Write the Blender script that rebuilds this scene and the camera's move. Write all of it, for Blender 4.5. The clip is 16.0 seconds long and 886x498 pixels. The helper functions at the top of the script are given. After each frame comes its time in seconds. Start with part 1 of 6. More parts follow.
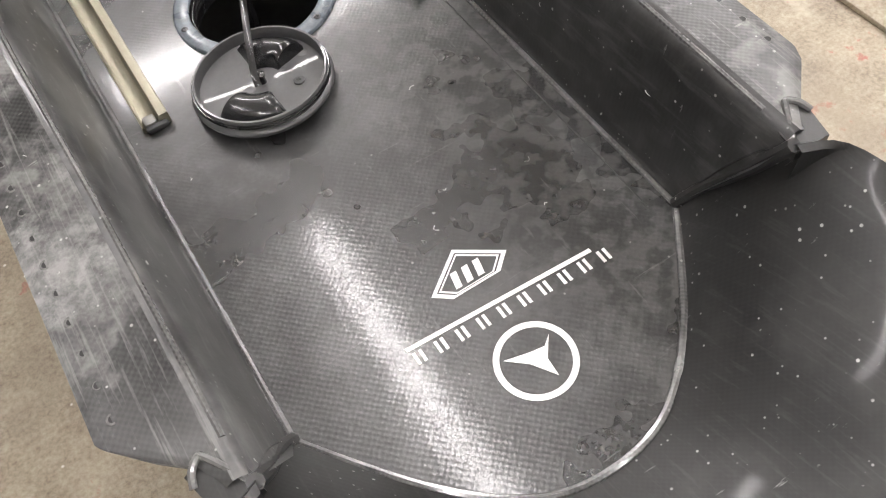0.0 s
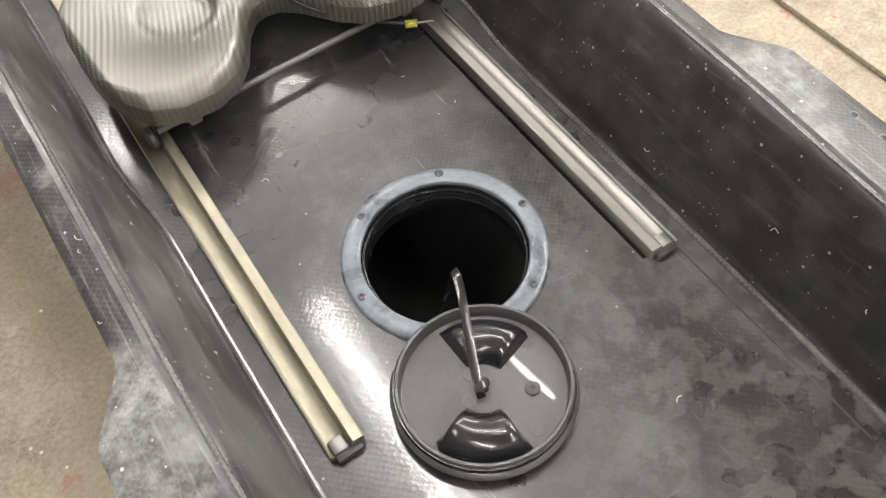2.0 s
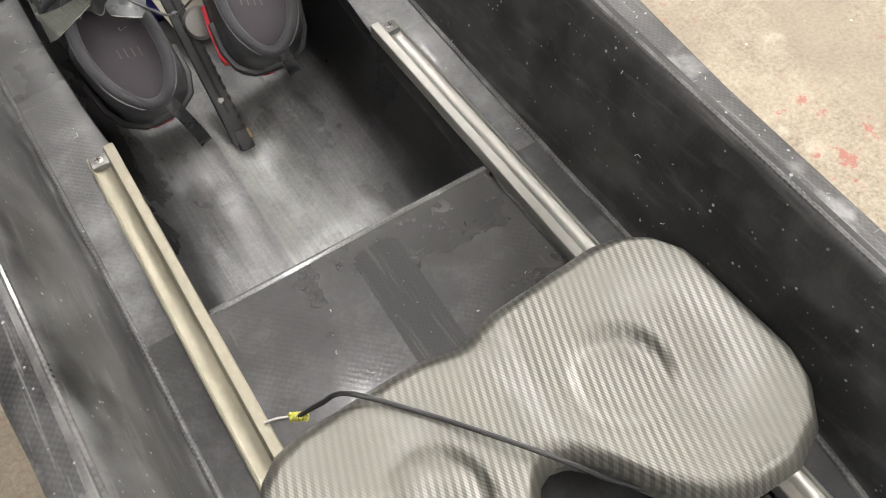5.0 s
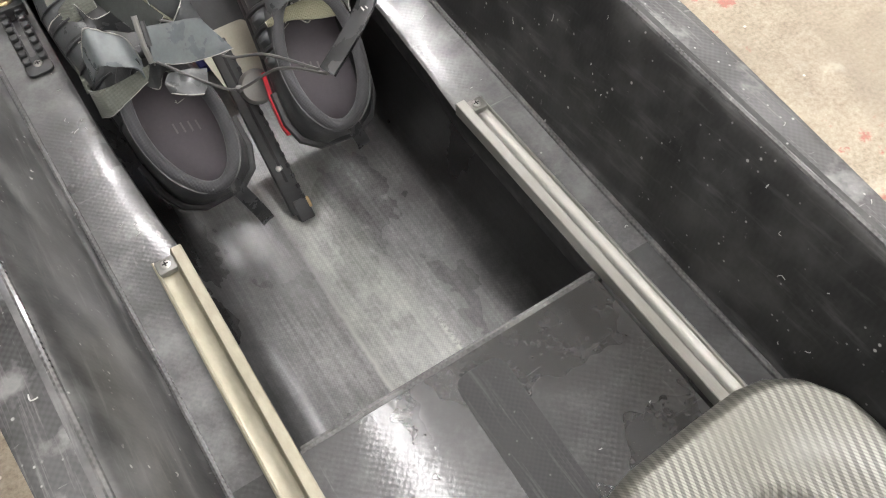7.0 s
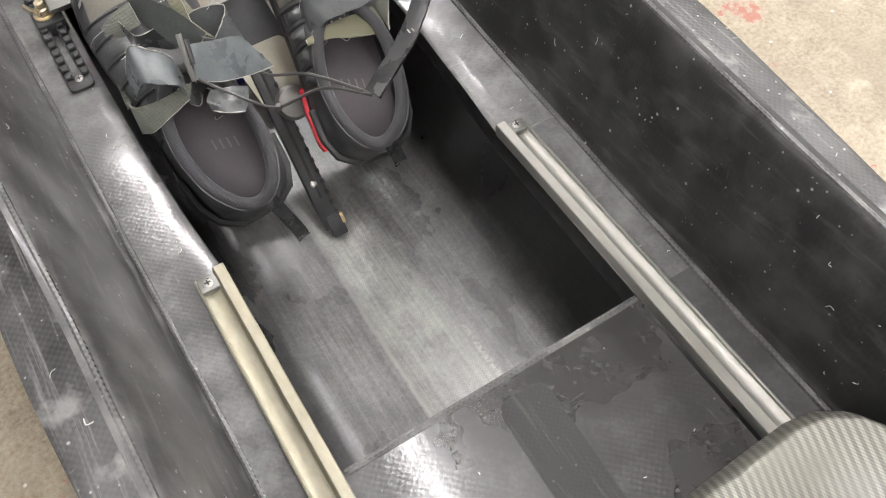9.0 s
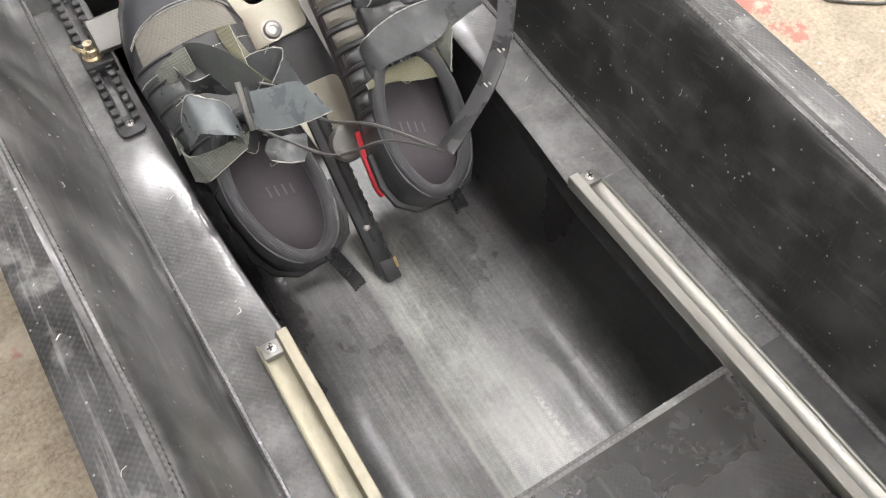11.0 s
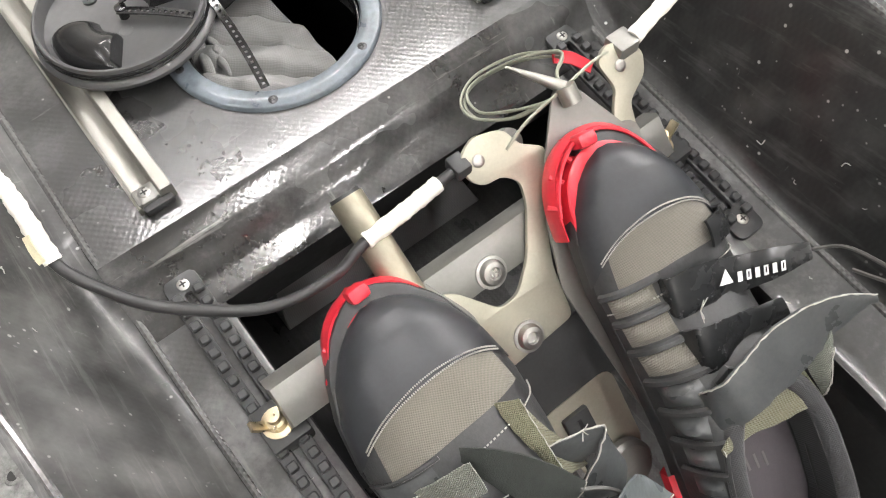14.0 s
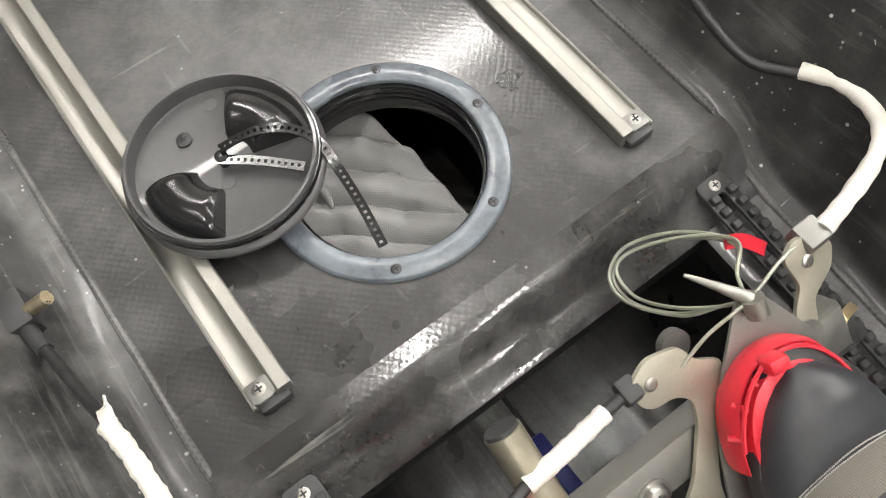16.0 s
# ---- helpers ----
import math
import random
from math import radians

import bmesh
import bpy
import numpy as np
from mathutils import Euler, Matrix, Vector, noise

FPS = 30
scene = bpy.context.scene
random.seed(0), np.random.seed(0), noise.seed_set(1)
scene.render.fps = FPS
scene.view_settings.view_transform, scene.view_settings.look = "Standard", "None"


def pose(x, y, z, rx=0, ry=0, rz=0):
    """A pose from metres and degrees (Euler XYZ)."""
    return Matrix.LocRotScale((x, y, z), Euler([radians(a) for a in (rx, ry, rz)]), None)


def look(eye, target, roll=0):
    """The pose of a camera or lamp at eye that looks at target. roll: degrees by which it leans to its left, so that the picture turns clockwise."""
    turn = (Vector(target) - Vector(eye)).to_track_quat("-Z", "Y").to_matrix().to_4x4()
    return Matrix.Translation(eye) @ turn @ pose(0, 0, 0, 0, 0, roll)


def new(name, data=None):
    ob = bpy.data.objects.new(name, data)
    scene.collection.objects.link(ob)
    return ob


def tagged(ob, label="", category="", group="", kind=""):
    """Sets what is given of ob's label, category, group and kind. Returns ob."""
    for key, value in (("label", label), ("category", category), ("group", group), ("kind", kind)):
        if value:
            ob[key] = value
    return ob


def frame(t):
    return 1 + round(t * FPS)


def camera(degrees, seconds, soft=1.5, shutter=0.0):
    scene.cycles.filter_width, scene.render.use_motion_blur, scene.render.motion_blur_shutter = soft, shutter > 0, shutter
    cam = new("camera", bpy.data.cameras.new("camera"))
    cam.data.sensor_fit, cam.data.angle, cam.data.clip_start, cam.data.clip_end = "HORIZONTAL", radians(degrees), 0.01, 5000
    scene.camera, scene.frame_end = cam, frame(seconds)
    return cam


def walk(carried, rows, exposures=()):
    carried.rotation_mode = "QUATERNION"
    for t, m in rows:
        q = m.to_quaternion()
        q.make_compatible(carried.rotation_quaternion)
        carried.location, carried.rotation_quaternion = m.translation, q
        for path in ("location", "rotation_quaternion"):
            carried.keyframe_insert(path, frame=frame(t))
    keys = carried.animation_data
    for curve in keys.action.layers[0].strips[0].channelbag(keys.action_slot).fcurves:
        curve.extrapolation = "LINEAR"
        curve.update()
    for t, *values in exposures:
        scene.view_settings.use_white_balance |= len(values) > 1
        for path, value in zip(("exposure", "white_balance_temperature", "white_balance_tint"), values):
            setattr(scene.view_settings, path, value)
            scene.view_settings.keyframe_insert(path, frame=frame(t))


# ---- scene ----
cam = camera(55.9, 16.0, soft=1.1)
METRES, EYE, TILT, LEAN, TURN = 1.8, 0.48, -53.0, 0.0, -30.0
PATH = [
    (0, (-0.145, 0.022, 0.543), (0.303, 0.996, -1.146), -9.2),
    (0.5, (-0.164, 0.1, 0.547), (0.303, 1.047, -1.152), -7.2),
    (1, (-0.183, 0.172, 0.549), (0.328, 1.107, -1.144), -5.2),
    (1.5, (-0.185, 0.252, 0.547), (0.344, 1.192, -1.137), -4.7),
    (2, (-0.174, 0.379, 0.536), (0.377, 1.337, -1.131), -4.5),
    (2.5, (-0.18, 0.492, 0.55), (0.393, 1.427, -1.122), -3.2),
    (3, (-0.202, 0.612, 0.551), (0.403, 1.538, -1.116), -3.5),
    (3.5, (-0.199, 0.696, 0.547), (0.394, 1.605, -1.132), -3.3),
    (4, (-0.139, 0.77, 0.542), (0.424, 1.74, -1.114), -3.0),
    (6.5, (-0.127, 0.958, 0.537), (0.427, 1.88, -1.149), -2.8),
    (7, (-0.133, 1.002, 0.537), (0.414, 1.934, -1.146), -3.0),
    (7.5, (-0.141, 1.02, 0.541), (0.403, 1.961, -1.138), -3.1),
    (8, (-0.148, 1.022, 0.543), (0.397, 1.962, -1.136), -2.9),
    (10.5, (-0.148, 1.066, 0.547), (0.363, 2.034, -1.127), -3.9),
    (11, (-0.156, 1.098, 0.543), (0.352, 2.063, -1.133), -4.1),
    (11.5, (-0.149, 1.157, 0.534), (0.363, 2.141, -1.13), -4.6),
    (12, (-0.139, 1.26, 0.521), (0.368, 2.302, -1.109), -5.5),
    (12.5, (-0.137, 1.339, 0.513), (0.355, 2.367, -1.131), -5.0),
    (13, (-0.147, 1.418, 0.502), (0.362, 2.393, -1.168), -7.0),
    (13.5, (-0.15, 1.502, 0.491), (0.388, 2.357, -1.235), -4.8),
    (14, (-0.15, 1.559, 0.493), (0.373, 2.357, -1.265), -5.0),
    (14.5, (-0.15, 1.609, 0.506), (0.349, 2.367, -1.276), -5.7),
    (15, (-0.122, 1.653, 0.501), (0.328, 2.39, -1.303), -6.2),
    (15.5, (-0.113, 1.71, 0.505), (0.325, 2.412, -1.316), -6.2),
    (16, (-0.116, 1.734, 0.508), (0.314, 2.456, -1.307), -6.4),
]
walk(cam, [(t, look(eye, target, roll)) for t, eye, target, roll in PATH],
     [(0.0, -0.10, 6450, 15), (1.0, -0.02, 6500, 14), (2.5, 0.20, 6600, 13), (3.4, 0.06, 6550, 13), (4.0, 0.0, 6500, 13), (7.5, 0.08, 6350, 13), (11.0, 0.27, 6350, 14), (12.5, 0.40, 6350, 13), (13.2, 0.42, 6350, 13), (14.2, 0.20, 6450, 12), (16.0, -0.05, 6550, 11)])

# ---- world and lights ----
world = bpy.data.worlds.new("world")
scene.world = world
world.use_nodes = True
world.node_tree.nodes["Background"].inputs[0].default_value = (0.9, 0.95, 1.0, 1)
world.node_tree.nodes["Background"].inputs[1].default_value = 0.05
GROUND_Z = -0.56
CEILING_Z = 2.75

# ---- materials ----
def nodes_of(name):
    m = bpy.data.materials.new(name)
    m.use_nodes = True
    nt = m.node_tree
    return m, nt, nt.nodes["Principled BSDF"]


def link(nt, a, b):
    nt.links.new(a, b)


def coords(nt, scale=(1, 1, 1), rot=(0, 0, 0)):
    tc = nt.nodes.new("ShaderNodeTexCoord")
    mp = nt.nodes.new("ShaderNodeMapping")
    mp.inputs["Scale"].default_value = scale
    mp.inputs["Rotation"].default_value = rot
    mp.inputs["Location"].default_value = (0.0, 0.0, 0.3137)
    link(nt, tc.outputs["Object"], mp.inputs["Vector"])
    return mp.outputs["Vector"]


def noise_tex(nt, vec, scale, detail=4, rough=0.55):
    n = nt.nodes.new("ShaderNodeTexNoise")
    n.inputs["Scale"].default_value = scale
    n.inputs["Detail"].default_value = detail
    n.inputs["Roughness"].default_value = rough
    link(nt, vec, n.inputs["Vector"])
    return n.outputs["Fac"]


def ramp(nt, fac, stops):
    r = nt.nodes.new("ShaderNodeValToRGB")
    e = r.color_ramp.elements
    while len(e) < len(stops):
        e.new(0.5)
    for i, (p, c) in enumerate(stops):
        e[i].position = p
        e[i].color = (c, c, c, 1) if isinstance(c, (int, float)) else (*c, 1)
    link(nt, fac, r.inputs["Fac"])
    return r.outputs["Color"]


def mixc(nt, fac, a, b, mode="MIX"):
    m = nt.nodes.new("ShaderNodeMix")
    m.data_type = "RGBA"
    m.blend_type = mode
    for sock, v in ((m.inputs["Factor"], fac), (m.inputs["A"], a), (m.inputs["B"], b)):
        if isinstance(v, (int, float)):
            sock.default_value = v
        elif isinstance(v, tuple):
            sock.default_value = (*v, 1)
        else:
            link(nt, v, sock)
    return m.outputs["Result"]


def maths(nt, op, a, b=0.0):
    m = nt.nodes.new("ShaderNodeMath")
    m.operation = op
    for sock, v in ((m.inputs[0], a), (m.inputs[1], b)):
        if isinstance(v, (int, float)):
            sock.default_value = v
        else:
            link(nt, v, sock)
    return m.outputs[0]


def bump(nt, bsdf, height, strength=0.3, distance=0.001, base=None):
    b = nt.nodes.new("ShaderNodeBump")
    b.inputs["Strength"].default_value = strength
    b.inputs["Distance"].default_value = distance
    link(nt, height, b.inputs["Height"])
    if base is not None:
        link(nt, base, b.inputs["Normal"])
    link(nt, b.outputs["Normal"], bsdf.inputs["Normal"])
    return b.outputs["Normal"]


def weave(nt, vec, cell):
    """Plain weave of flat tows: a checker of crossed sine ridges, cell metres wide."""
    sep = nt.nodes.new("ShaderNodeSeparateXYZ")
    link(nt, vec, sep.inputs[0])
    k = math.pi / cell
    sx = maths(nt, "SINE", maths(nt, "MULTIPLY", sep.outputs[0], k))
    sy = maths(nt, "SINE", maths(nt, "MULTIPLY", sep.outputs[1], k))
    return maths(nt, "ADD", maths(nt, "MULTIPLY", maths(nt, "MULTIPLY", sx, sy), 0.5), 0.5)


def twill(nt, vec, cell):
    """2/2 twill: a diagonal march of tows."""
    sep = nt.nodes.new("ShaderNodeSeparateXYZ")
    link(nt, vec, sep.inputs[0])
    x = maths(nt, "DIVIDE", sep.outputs[0], cell)
    y = maths(nt, "DIVIDE", sep.outputs[1], cell)
    step = maths(nt, "FLOOR", x)
    over = maths(nt, "LESS_THAN", maths(nt, "FLOORED_MODULO", maths(nt, "SUBTRACT", maths(nt, "FLOOR", y), step), 4.0), 2.0)
    ridge = maths(nt, "ABSOLUTE", maths(nt, "SINE", maths(nt, "MULTIPLY", x, math.pi)))
    return over, ridge


def carbon(name, base=0.018, dust=0.10, rough=(0.16, 0.42), cell=0.0022, weave_amt=0.25, blotch=22.0, cover=(0.46, 0.64), rot=0.0, coat=0.6, scratch=0.5, spec=0.5, grit=0.05, crough=0.07, detail=3, tow=0.5, haze_amt=0.5, streaks=1.0, worn=()):
    """Black laminate under worn clear resin: weave relief, dull sanded blotches, dust specks and fine scratches."""
    m, nt, b = nodes_of(name)
    v = coords(nt, rot=(0, 0, rot))
    big = noise_tex(nt, v, blotch, detail, 0.55)
    patch = ramp(nt, big, [(cover[0], 0.0), (cover[1], 1.0)])
    fine = noise_tex(nt, v, 260, 6, 0.7)
    haze = noise_tex(nt, v, 5.0, 3)
    streak = noise_tex(nt, coords(nt, (320, 14, 60)), 1.0, 4, 0.65)
    marks = ramp(nt, streak, [(0.54, 0.0), (0.68, 1.0)])
    vor = nt.nodes.new("ShaderNodeTexVoronoi")
    vor.inputs["Scale"].default_value = 85
    link(nt, v, vor.inputs["Vector"])
    fleck = maths(nt, "MULTIPLY", ramp(nt, vor.outputs["Distance"], [(0.07, 1.0), (0.12, 0.0)]), ramp(nt, noise_tex(nt, v, 33, 3), [(0.50, 0.0), (0.56, 1.0)]))
    wv = weave(nt, v, cell)
    wvc = ramp(nt, wv, [(0.2, base * (1 - 0.5 * tow)), (0.8, base * (1 + 0.5 * tow))])
    cloud = ramp(nt, noise_tex(nt, v, 11, 6, 0.62), [(0.40, 0.0), (0.66, 1.0)])
    patch = maths(nt, "MULTIPLY", patch, maths(nt, "ADD", maths(nt, "MULTIPLY", cloud, 0.55), 0.45))
    for y0_, y1_ in worn:
        sy = nt.nodes.new("ShaderNodeSeparateXYZ")
        link(nt, v, sy.inputs[0])
        away = maths(nt, "ADD", maths(nt, "ABSOLUTE", maths(nt, "SUBTRACT", sy.outputs[1], (y0_ + y1_) / 2)), maths(nt, "MULTIPLY", maths(nt, "SUBTRACT", noise_tex(nt, v, 16, 5), 0.5), 0.22))
        rub = ramp(nt, away, [(max(0.0, (y1_ - y0_) / 2 - 0.04), 1.0), ((y1_ - y0_) / 2 + 0.02, 0.0)])
        rub = maths(nt, "MULTIPLY", rub, ramp(nt, noise_tex(nt, v, 75, 6, 0.7), [(0.38, 0.1), (0.62, 1.0)]))
        patch = maths(nt, "MAXIMUM", patch, rub)
    wvc = mixc(nt, maths(nt, "MULTIPLY", cloud, haze_amt), wvc, (dust * 0.6,) * 3)
    col = mixc(nt, maths(nt, "MULTIPLY", patch, 0.8), wvc, mixc(nt, fine, (dust * 0.55,) * 3, (dust, dust, dust * 0.96)))
    col = mixc(nt, maths(nt, "MULTIPLY", marks, 0.26 * scratch * streaks), col, (0.3, 0.3, 0.29))
    col = mixc(nt, maths(nt, "MULTIPLY", fleck, min(1.0, 0.8 * scratch)), col, (0.42, 0.42, 0.4))
    vs = nt.nodes.new("ShaderNodeTexVoronoi")
    vs.inputs["Scale"].default_value = 210
    link(nt, v, vs.inputs["Vector"])
    sp = nt.nodes.new("ShaderNodeSeparateColor")
    link(nt, vs.outputs["Color"], sp.inputs[0])
    dots = maths(nt, "MULTIPLY", ramp(nt, vs.outputs["Distance"], [(0.10, 1.0), (0.22, 0.0)]), maths(nt, "GREATER_THAN", maths(nt, "ADD", sp.outputs[0], maths(nt, "MULTIPLY", cloud, 0.12)), 0.965))
    nick = ramp(nt, noise_tex(nt, coords(nt, (30, 170, 60), (0, 0, 0.6)), 1.0, 5, 0.6), [(0.68, 0.0), (0.75, 1.0)])
    col = mixc(nt, maths(nt, "MULTIPLY", maths(nt, "MAXIMUM", dots, maths(nt, "MULTIPLY", nick, 0.6)), min(1.0, 0.6 * scratch)), col, (0.34, 0.34, 0.33))
    link(nt, col, b.inputs["Base Color"])
    r = mixc(nt, patch, (rough[0],) * 3, (rough[1],) * 3)
    r = mixc(nt, maths(nt, "MULTIPLY", haze, 0.4), r, (rough[1],) * 3)
    link(nt, maths(nt, "ADD", r, maths(nt, "MULTIPLY", fine, 0.06)), b.inputs["Roughness"])
    b.inputs["Specular IOR Level"].default_value = spec
    b.inputs["Coat Weight"].default_value = coat
    b.inputs["Coat Roughness"].default_value = crough
    n1 = bump(nt, b, wv, weave_amt, 0.0006)
    bump(nt, b, maths(nt, "ADD", maths(nt, "MULTIPLY", noise_tex(nt, v, 90, 4), 1.0), maths(nt, "MULTIPLY", marks, 0.3)), grit, 0.001, n1)
    return m


def plain(name, color, rough=0.5, metal=0.0, var=0.15, scale=60.0, bumpy=0.08, coat=0.0, spec=0.5, grain=(1, 1, 1), bump_scale=None):
    """One real surface with two scales of tone, gloss and relief."""
    m, nt, b = nodes_of(name)
    v = coords(nt, grain)
    n1 = noise_tex(nt, v, scale, 5)
    n2 = noise_tex(nt, v, scale * 7, 4, 0.65)
    mixn = maths(nt, "ADD", maths(nt, "MULTIPLY", n1, 0.6), maths(nt, "MULTIPLY", n2, 0.4))
    lo = tuple(c * (1 - var) for c in color)
    hi = tuple(min(1, c * (1 + var)) for c in color)
    link(nt, ramp(nt, mixn, [(0.32, lo), (0.68, hi)]), b.inputs["Base Color"])
    link(nt, ramp(nt, n1, [(0.3, max(0.02, rough - 0.1)), (0.7, min(1, rough + 0.1))]), b.inputs["Roughness"])
    b.inputs["Metallic"].default_value = metal
    b.inputs["Coat Weight"].default_value = coat
    b.inputs["Specular IOR Level"].default_value = spec
    if bumpy:
        bump(nt, b, noise_tex(nt, v, bump_scale or scale * 5, 4), bumpy, 0.001)
    return m


def cloth(name, color, cell, rough=0.85, bumpy=0.6, var=0.3):
    m, nt, b = nodes_of(name)
    v = coords(nt)
    w = weave(nt, v, cell)
    n = noise_tex(nt, v, 40, 4)
    c = mixc(nt, w, tuple(x * (1 - var) for x in color), tuple(x * (1 + var) for x in color))
    link(nt, mixc(nt, maths(nt, "MULTIPLY", n, 0.35), c, tuple(x * 0.6 for x in color)), b.inputs["Base Color"])
    b.inputs["Roughness"].default_value = rough
    b.inputs["Sheen Weight"].default_value = 0.15
    bump(nt, b, w, bumpy, 0.0006)
    return m


def emitter(name, strength, color=(1, 0.98, 0.94)):
    m, nt, b = nodes_of(name)
    b.inputs["Emission Color"].default_value = (*color, 1)
    b.inputs["Emission Strength"].default_value = strength
    return m


def floor_material():
    """Worn grey-beige floor paint with red paint showing where it has flaked."""
    m, nt, b = nodes_of("worn_floor_paint")
    v = coords(nt)
    n1 = noise_tex(nt, v, 2.3, 6, 0.65)
    n2 = noise_tex(nt, v, 14, 6, 0.7)
    n3 = noise_tex(nt, v, 130, 4, 0.7)
    base = ramp(nt, maths(nt, "ADD", maths(nt, "MULTIPLY", n2, 0.5), maths(nt, "MULTIPLY", n3, 0.5)), [(0.36, (0.19, 0.150, 0.108)), (0.5, (0.335, 0.285, 0.212)), (0.64, (0.45, 0.40, 0.31))])
    red = ramp(nt, maths(nt, "ADD", maths(nt, "MULTIPLY", n1, 0.55), maths(nt, "MULTIPLY", n2, 0.45)), [(0.565, 0.0), (0.585, 1.0)])
    redc = ramp(nt, n3, [(0.3, (0.27, 0.085, 0.07)), (0.7, (0.44, 0.20, 0.16))])
    col = mixc(nt, maths(nt, "MULTIPLY", red, ramp(nt, n3, [(0.32, 0.45), (0.5, 1.0)])), base, redc)
    worn = ramp(nt, noise_tex(nt, coords(nt, (1, 0.45, 1)), 3.1, 5, 0.6), [(0.50, 0.0), (0.58, 1.0)])
    col = mixc(nt, maths(nt, "MULTIPLY", worn, 0.6), col, mixc(nt, n3, (0.19, 0.155, 0.115), (0.33, 0.28, 0.21)))
    pale = ramp(nt, noise_tex(nt, v, 7.5, 5, 0.6), [(0.60, 0.0), (0.68, 1.0)])
    col = mixc(nt, maths(nt, "MULTIPLY", pale, 0.5), col, (0.54, 0.49, 0.40))
    vor = nt.nodes.new("ShaderNodeTexVoronoi")
    vor.inputs["Scale"].default_value = 18
    link(nt, v, vor.inputs["Vector"])
    spots = ramp(nt, vor.outputs["Distance"], [(0.035, 1.0), (0.06, 0.0)])
    col = mixc(nt, maths(nt, "MULTIPLY", spots, 0.8), col, (0.75, 0.73, 0.68))
    link(nt, col, b.inputs["Base Color"])
    link(nt, ramp(nt, n2, [(0.3, 0.45), (0.7, 0.8)]), b.inputs["Roughness"])
    bump(nt, b, maths(nt, "ADD", n3, maths(nt, "MULTIPLY", n2, 2)), 0.25, 0.002)
    return m


def deck_resin(name, lo, hi, rough, cell=0.0026, weave_amt=0.10, speck=0.5, scuff=0.4, coat=0.5, crough=0.08, islands=0.0):
    """Satin resin over carbon cloth: cloudy wear, broken print-through of the cloth, dull islands, specks and scuffs."""
    m, nt, b = nodes_of(name)
    v = coords(nt)
    soft = noise_tex(nt, v, 6.0, 4, 0.6)
    mid = noise_tex(nt, v, 34.0, 5, 0.65)
    fine = noise_tex(nt, v, 260, 5, 0.7)
    tone = maths(nt, "ADD", maths(nt, "MULTIPLY", soft, 0.5), maths(nt, "ADD", maths(nt, "MULTIPLY", mid, 0.35), maths(nt, "MULTIPLY", fine, 0.15)))
    col = ramp(nt, tone, [(0.33, (lo,) * 3), (0.50, (lo + (hi - lo) * 0.25,) * 3), (0.68, (hi,) * 3)])
    # cloth relief, broken up so that no tow looks like the next
    warp = nt.nodes.new("ShaderNodeVectorMath")
    warp.operation = "MULTIPLY_ADD"
    nz = nt.nodes.new("ShaderNodeTexNoise")
    nz.inputs["Scale"].default_value = 140
    link(nt, v, nz.inputs["Vector"])
    link(nt, nz.outputs["Color"], warp.inputs[0])
    warp.inputs[1].default_value = (cell * 0.8, cell * 0.8, 0)
    link(nt, v, warp.inputs[2])
    wv = weave(nt, warp.outputs[0], cell)
    show = ramp(nt, noise_tex(nt, v, 4.5, 3), [(0.36, 0.15), (0.58, 1.0)])
    cloth_h = maths(nt, "MULTIPLY", maths(nt, "MULTIPLY", wv, ramp(nt, noise_tex(nt, v, 190, 3, 0.6), [(0.35, 0.3), (0.65, 1.0)])), show)
    if islands:
        sp = nt.nodes.new("ShaderNodeSeparateXYZ")
        link(nt, v, sp.inputs[0])
        zone = ramp(nt, maths(nt, "ADD", maths(nt, "ADD", sp.outputs[0], maths(nt, "MULTIPLY", maths(nt, "SUBTRACT", soft, 0.5), 0.35)), 0.4), [(0.40, 0.0), (0.50, 1.0)])
        zone = maths(nt, "MULTIPLY", zone, ramp(nt, sp.outputs[1], [(0.60, 1.0), (0.92, 0.0)]))
        blot = ramp(nt, noise_tex(nt, v, 74, 2.5, 0.5), [(0.46, 0.0), (0.58, 1.0)])
        col = mixc(nt, maths(nt, "MULTIPLY", maths(nt, "MULTIPLY", blot, zone), islands), col, mixc(nt, fine, (0.042, 0.042, 0.041), (0.085, 0.084, 0.081)))
    vor = nt.nodes.new("ShaderNodeTexVoronoi")
    vor.inputs["Scale"].default_value = 75
    link(nt, v, vor.inputs["Vector"])
    sep = nt.nodes.new("ShaderNodeSeparateColor")
    link(nt, vor.outputs["Color"], sep.inputs[0])
    dot = maths(nt, "MULTIPLY", ramp(nt, vor.outputs["Distance"], [(0.04, 1.0), (0.09, 0.0)]), maths(nt, "GREATER_THAN", sep.outputs[0], 0.80))
    col = mixc(nt, maths(nt, "MULTIPLY", dot, speck), col, (0.40, 0.40, 0.38))
    lines_ = noise_tex(nt, coords(nt, (90, 9, 30), (0, 0, 0.5)), 1.0, 5, 0.6)
    cross = noise_tex(nt, coords(nt, (10, 130, 30), (0, 0, -0.25)), 1.0, 5, 0.6)
    marks = maths(nt, "MAXIMUM", ramp(nt, lines_, [(0.65, 0.0), (0.74, 1.0)]), ramp(nt, cross, [(0.67, 0.0), (0.75, 1.0)]))
    col = mixc(nt, maths(nt, "MULTIPLY", marks, scuff), col, (0.22, 0.22, 0.21))
    link(nt, col, b.inputs["Base Color"])
    link(nt, ramp(nt, soft, [(0.36, rough[0]), (0.64, rough[1])]), b.inputs["Roughness"])
    b.inputs["Coat Weight"].default_value = coat
    b.inputs["Coat Roughness"].default_value = crough
    n1 = bump(nt, b, cloth_h, weave_amt, 0.0008)
